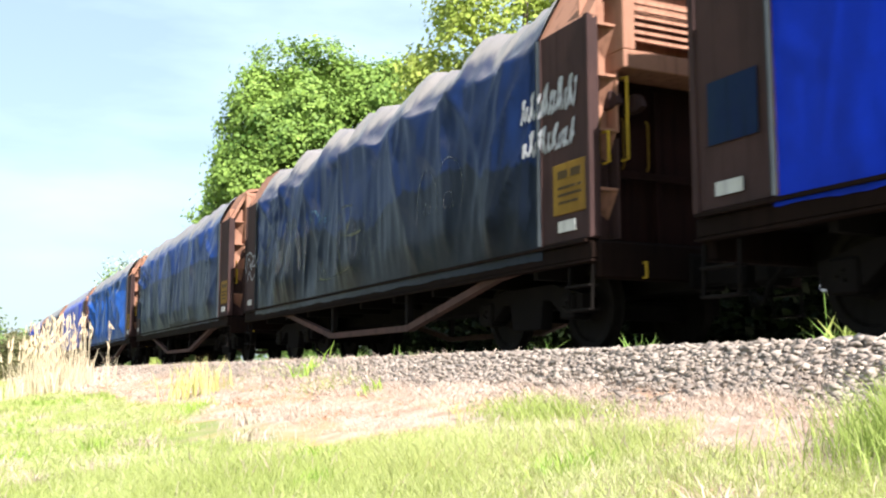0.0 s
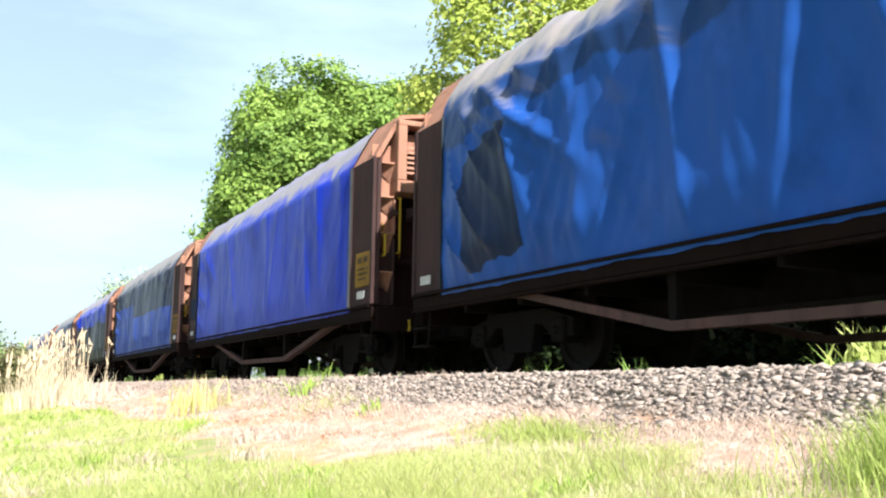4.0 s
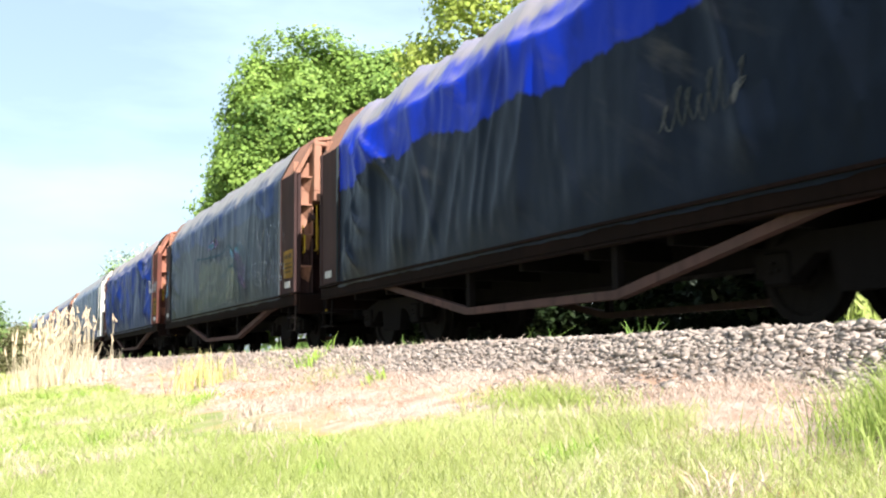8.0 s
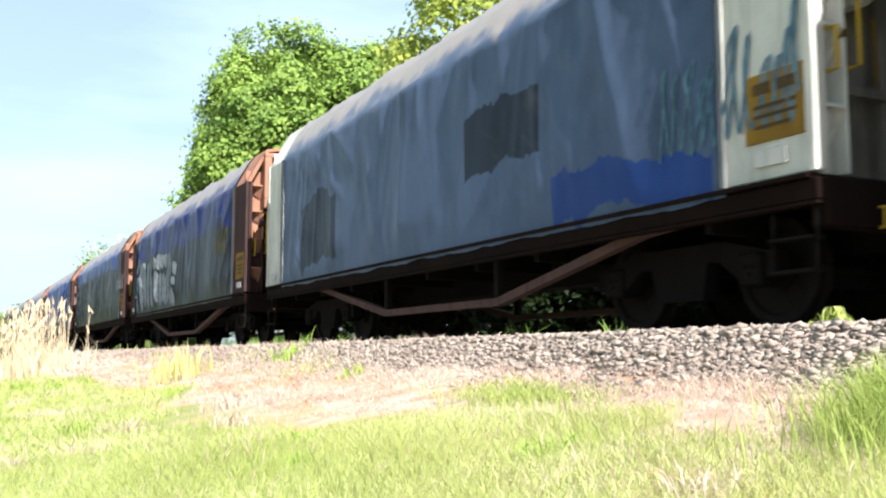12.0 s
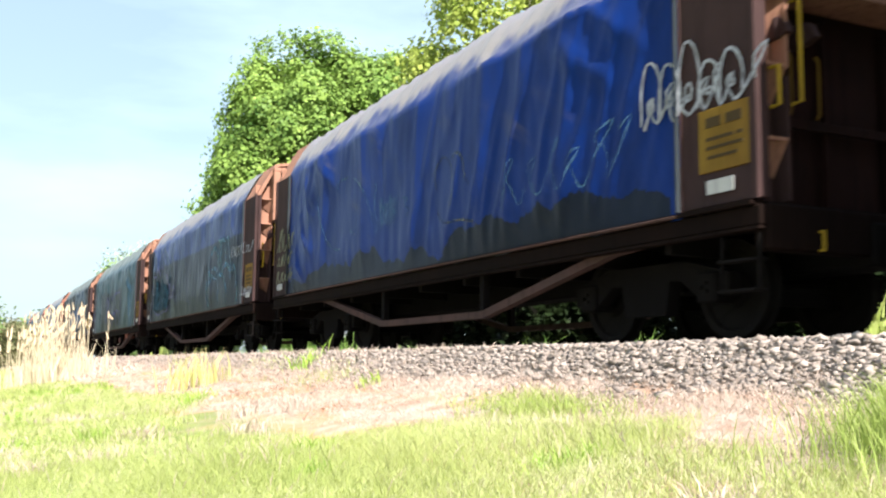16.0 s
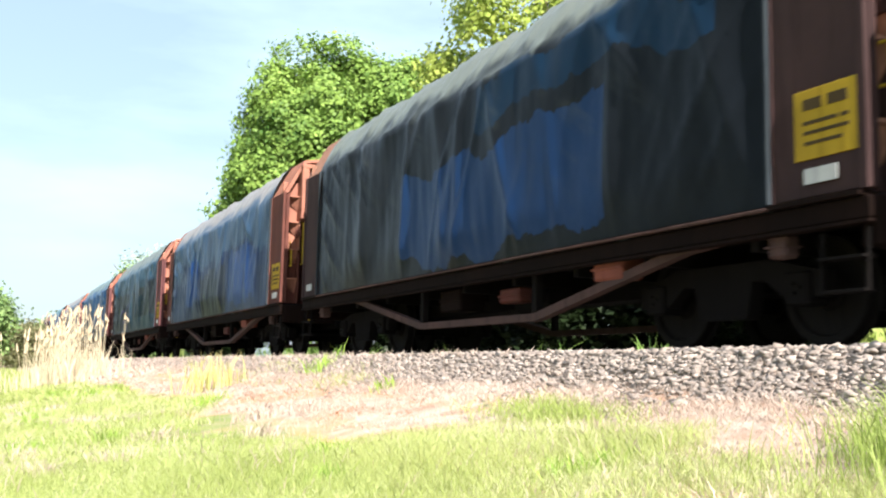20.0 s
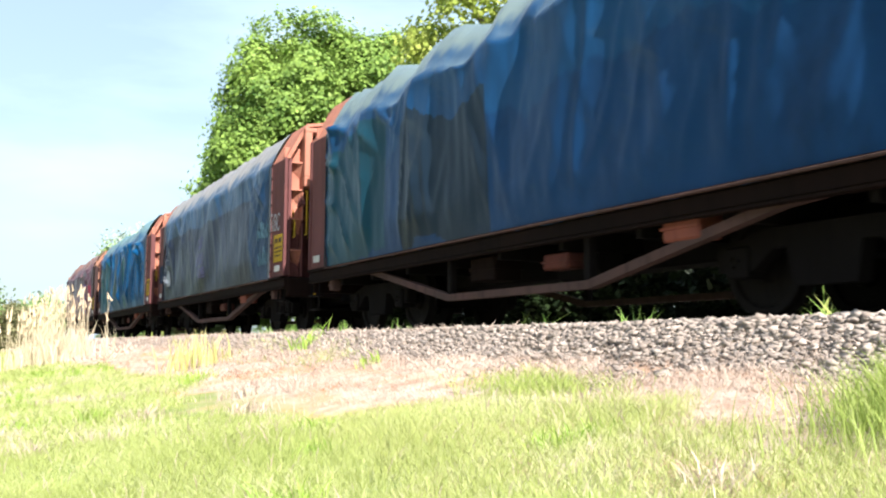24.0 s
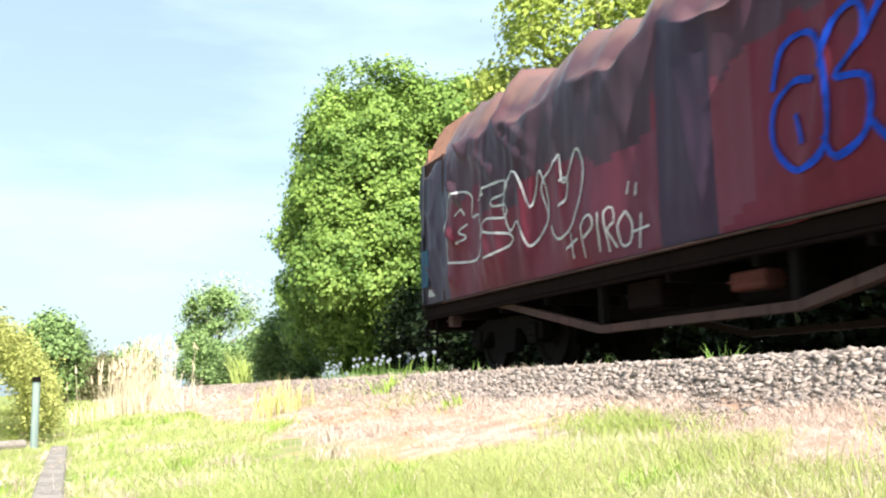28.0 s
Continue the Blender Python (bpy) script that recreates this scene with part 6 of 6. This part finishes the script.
tree("round green tree beyond the hedge", -0.2, 52.0, 4.7, (1.8, 2.0), 0.2, 420, 26, 0.2, LEAF_MID, 109, 0.24)
tree("low green tree at the end of the line", 6.3, 95.0, 4.0, (2.6, 3.0), 0.2, 300, 26, 0.3, LEAF_MID, 110, 0.35)


def shrub(label, x, y, radii, clumps, per, size, mat, seed, spread=0.22):
    z = float(ground_z(x, y))
    root = tagged(new("shrub"), label, "shrub")
    root.matrix_basis = pose(x, y, z)
    rng = random.Random(seed)
    for i in range(6):
        s = Shape().tube([(0, 0, 0), (rng.uniform(-0.3, 0.3) * radii[0], rng.uniform(-0.3, 0.3) * radii[1], radii[2] * 0.6),
                          (rng.uniform(-0.7, 0.7) * radii[0], rng.uniform(-0.7, 0.7) * radii[1], radii[2] * 1.5)], 0.05, 5, 0.01)
        part("stem", s.mesh("stem", BARK), root)
    pts = crown_points(clumps, (0, 0, radii[2] * 0.9), radii, seed, floor=0.05)
    v, f = leaf_cloud(pts, per, spread, size, seed + 1)
    part("foliage", quick_mesh("foliage", v, f, mat), root)
    return root


shrub("dense green shrub beside the shade tree", 10.8, 49.0, (1.8, 2.2, 2.1), 420, 26, 0.22, LEAF_MID, 120)
LEAF_SCRUB = leafy("scrub_leaf", (0.12, 0.12, 0.06), (0.30, 0.29, 0.16), 0.3, 0.6)
shrub("brownish scrub far along the verge", 2.7, 62.0, (1.5, 2.2, 1.35), 260, 26, 0.17, LEAF_SCRUB, 122)
shrub("brownish scrub far along the verge", 0.6, 74.0, (2.6, 2.4, 1.5), 260, 26, 0.20, LEAF_SCRUB, 123)
shrub("green scrub beyond the end of the bank", 3.0, 90.0, (1.6, 3.0, 1.8), 260, 26, 0.22, LEAF_MID, 124)
shrub("low green shrub under the airy tree", 10.3, 71.0, (2.6, 2.6, 1.9), 320, 26, 0.22, LEAF_MID, 125)
shrub("low green shrub far along the line", 11.5, 62.0, (2.6, 3.0, 1.8), 220, 26, 0.22, LEAF_MID, 121)
# row of shrubs added as a black backdrop below the wagons
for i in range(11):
    shrub("added shrub behind the line, its leaves darkened for shade", 12.6 + 0.5 * math.sin(i * 2.1), 3.0 + i * 3.1, (1.9, 2.3, 1.9 + 0.3 * math.sin(i * 1.3)), 420, 24, 0.21, LEAF_SHADED, 130 + i)

# clipped hedge on the other side of the path
def hedge():
    rng = np.random.default_rng(140)
    root = tagged(new("hedge"), "long yellow-green clipped hedge, its near stretch added unseen", "hedge")
    n = 3600
    # below y = 15 the hedge is unseen, added to block low sky light
    y = np.where(rng.uniform(0, 1, n) < 0.8, rng.uniform(15.0, 46, n), rng.uniform(-14, 15, n))
    x_back = np.where(y < 15, -2.2, 0.0)
    a = rng.uniform(0, math.pi, n)
    r = rng.uniform(0.75, 1.0, n) ** 0.5
    x = -1.95 + 1.9 * np.cos(a) * r
    z = 2.0 * np.sin(a) ** 0.8 * r + 0.1
    x = x + x_back
    v, f = leaf_cloud(np.stack([x, y, z], -1), 70, 0.15, 0.055, 141)
    part("foliage", quick_mesh("foliage", v, f, LEAF_HEDGE), root)
    s = Shape()
    for i in range(20):
        s.tube([(-2.9, 16 + i * 1.5, 0), (-2.8, 16.1 + i * 1.5, 1.6)], 0.05, 5, 0.02)
    part("stems", s.mesh("stems", BARK), root)


hedge()


def lily_clump(x, y, n, seed, flowers):
    """Strap-leaved lilies with round pale heads on bare stalks."""
    rng = np.random.default_rng(seed)
    root = tagged(new("flowering_lily"), "strap-leaved clump with pale round flower heads", "flower")
    root.matrix_basis = pose(x, y, float(ground_z(x, y)))
    px, py = rng.normal(0, 0.16, n), rng.normal(0, 0.16, n)
    v, f = blades(px + x, py + y, 0.75, 0.04, 0.9, seed)
    v = v - np.array([x, y, float(ground_z(x, y))])
    part("leaves", quick_mesh("leaves", v, f, LILY), root)
    for i in range(flowers):
        a, b, h = rng.normal(0, 0.25), rng.normal(0, 0.25), rng.uniform(0.75, 1.05)
        s = Shape().tube([(a * 0.5, b * 0.5, 0), (a, b, h)], 0.008, 4)
        part("stalk", s.mesh("stalk", LILY), root)
        part("flower_head", FLOWER, root, "pale lilac-white flower head", at=pose(a, b, h, 0, 0, 40 * i))


LILY = leafy("lily_leaf", (0.06, 0.14, 0.03), (0.25, 0.38, 0.10), 0.3, 0.4)
PETAL = leafy("pale_petal", (0.30, 0.33, 0.42), (0.45, 0.48, 0.56), 0.3, 0.6)


def flower_mesh():
    """A round head of many small pointed florets."""
    bm = bmesh.new()
    bmesh.ops.create_icosphere(bm, subdivisions=2, radius=0.036)
    bmesh.ops.poke(bm, faces=bm.faces[:], offset=0.028)
    me = bpy.data.meshes.new("flower_head")
    bm.to_mesh(me)
    bm.free()
    me.materials.append(PETAL)
    return me


FLOWER = flower_mesh()
for i in range(11):
    lily_clump(9.9 + 0.35 * math.sin(i * 2.4), 26.5 + i * 0.95, 60, 160 + i, 3)
lily_clump(10.0, 9.4, 30, 180, 1)
for i, y in enumerate((13.4, 17.0, 20.8, 22.5)):
    lily_clump(10.0 + 0.2 * math.sin(i * 1.7), y, 26, 182 + i, 0)


def flax(x, y, n, height, seed):
    root = tuft("flax_bush", x, y, n, 0.22, height, 0.07, 0.6, leafy("flax_leaf", (0.27, 0.36, 0.08), (0.52, 0.58, 0.22), 0.3), "pale spiky flax bush beside the line", seed, "flax")
    return root


flax(10.1, 8.95, 70, 0.95, 198)
flax(9.4, 54.0, 160, 2.2, 200)
flax(10.6, 50.0, 80, 1.5, 202)

# ---- path edge ----
TIMBER = two_tone("silvered_timber", (0.16, 0.14, 0.125), (0.26, 0.235, 0.215), 7.0)
edge = tagged(new("timber_edging"), "weathered timber edging board beside the path", "edging")
for i in range(6):
    part("board", Shape().box(-0.10, 0.10, 0.01, 2.37, 0.0, 0.10, 0.015).mesh("board", TIMBER), edge, at=pose(-0.12 + 0.036 * i, -0.2 + 2.38 * i, 0.0, 0, 0, -0.85 + 0.2 * math.sin(i)))
post = tagged(new("bollard"), "grey-green round post with a flat cap", "post")
PIPE = painted_steel("grey_green_paint", (0.16, 0.22, 0.21), (0.26, 0.30, 0.28))
part("shaft", Shape().tube([(0, 0, -0.05), (0, 0, 0.92)], 0.048, 14).mesh("shaft", PIPE), post)
part("cap", Shape().tube([(0, 0, 0.92), (0, 0, 0.94), (0, 0, 0.985)], 0.062, 14, 0.05).mesh("cap", BLACK_STEEL), post, "dark cap")
post.matrix_basis = pose(-0.20, 14.0, 0.0)
log = tagged(new("log_rail"), "low pale log rail beside the path", "barrier")
part("log", Shape().tube([(-0.32, 13.9, 0.14), (-1.5, 13.0, 0.12), (-3.2, 11.6, 0.12)], 0.06, 10, 0.055).mesh("log", TIMBER), log)
for q in ((-0.9, 13.5), (-2.6, 12.1)):
    part("stub", Shape().tube([(q[0], q[1], -0.1), (q[0], q[1], 0.1)], 0.05, 8).mesh("stub", TIMBER), log)



def motions():
    """Every moving thing: the wagons roll towards the camera, and their wheels turn."""
    for wagon, first in WAGONS:
        walk(wagon, [(t, pose(TRACK_X, first - travel(t), RAIL_Z)) for t in range(0, 29)])
        for wheelset, centre in WHEELS[wagon.name]:
            walk(wheelset, [(2 * i / 30, pose(*centre, math.degrees(travel(2 * i / 30) / WHEEL_R) % 360.0))
                            for i in range(0, 421)])


motions()
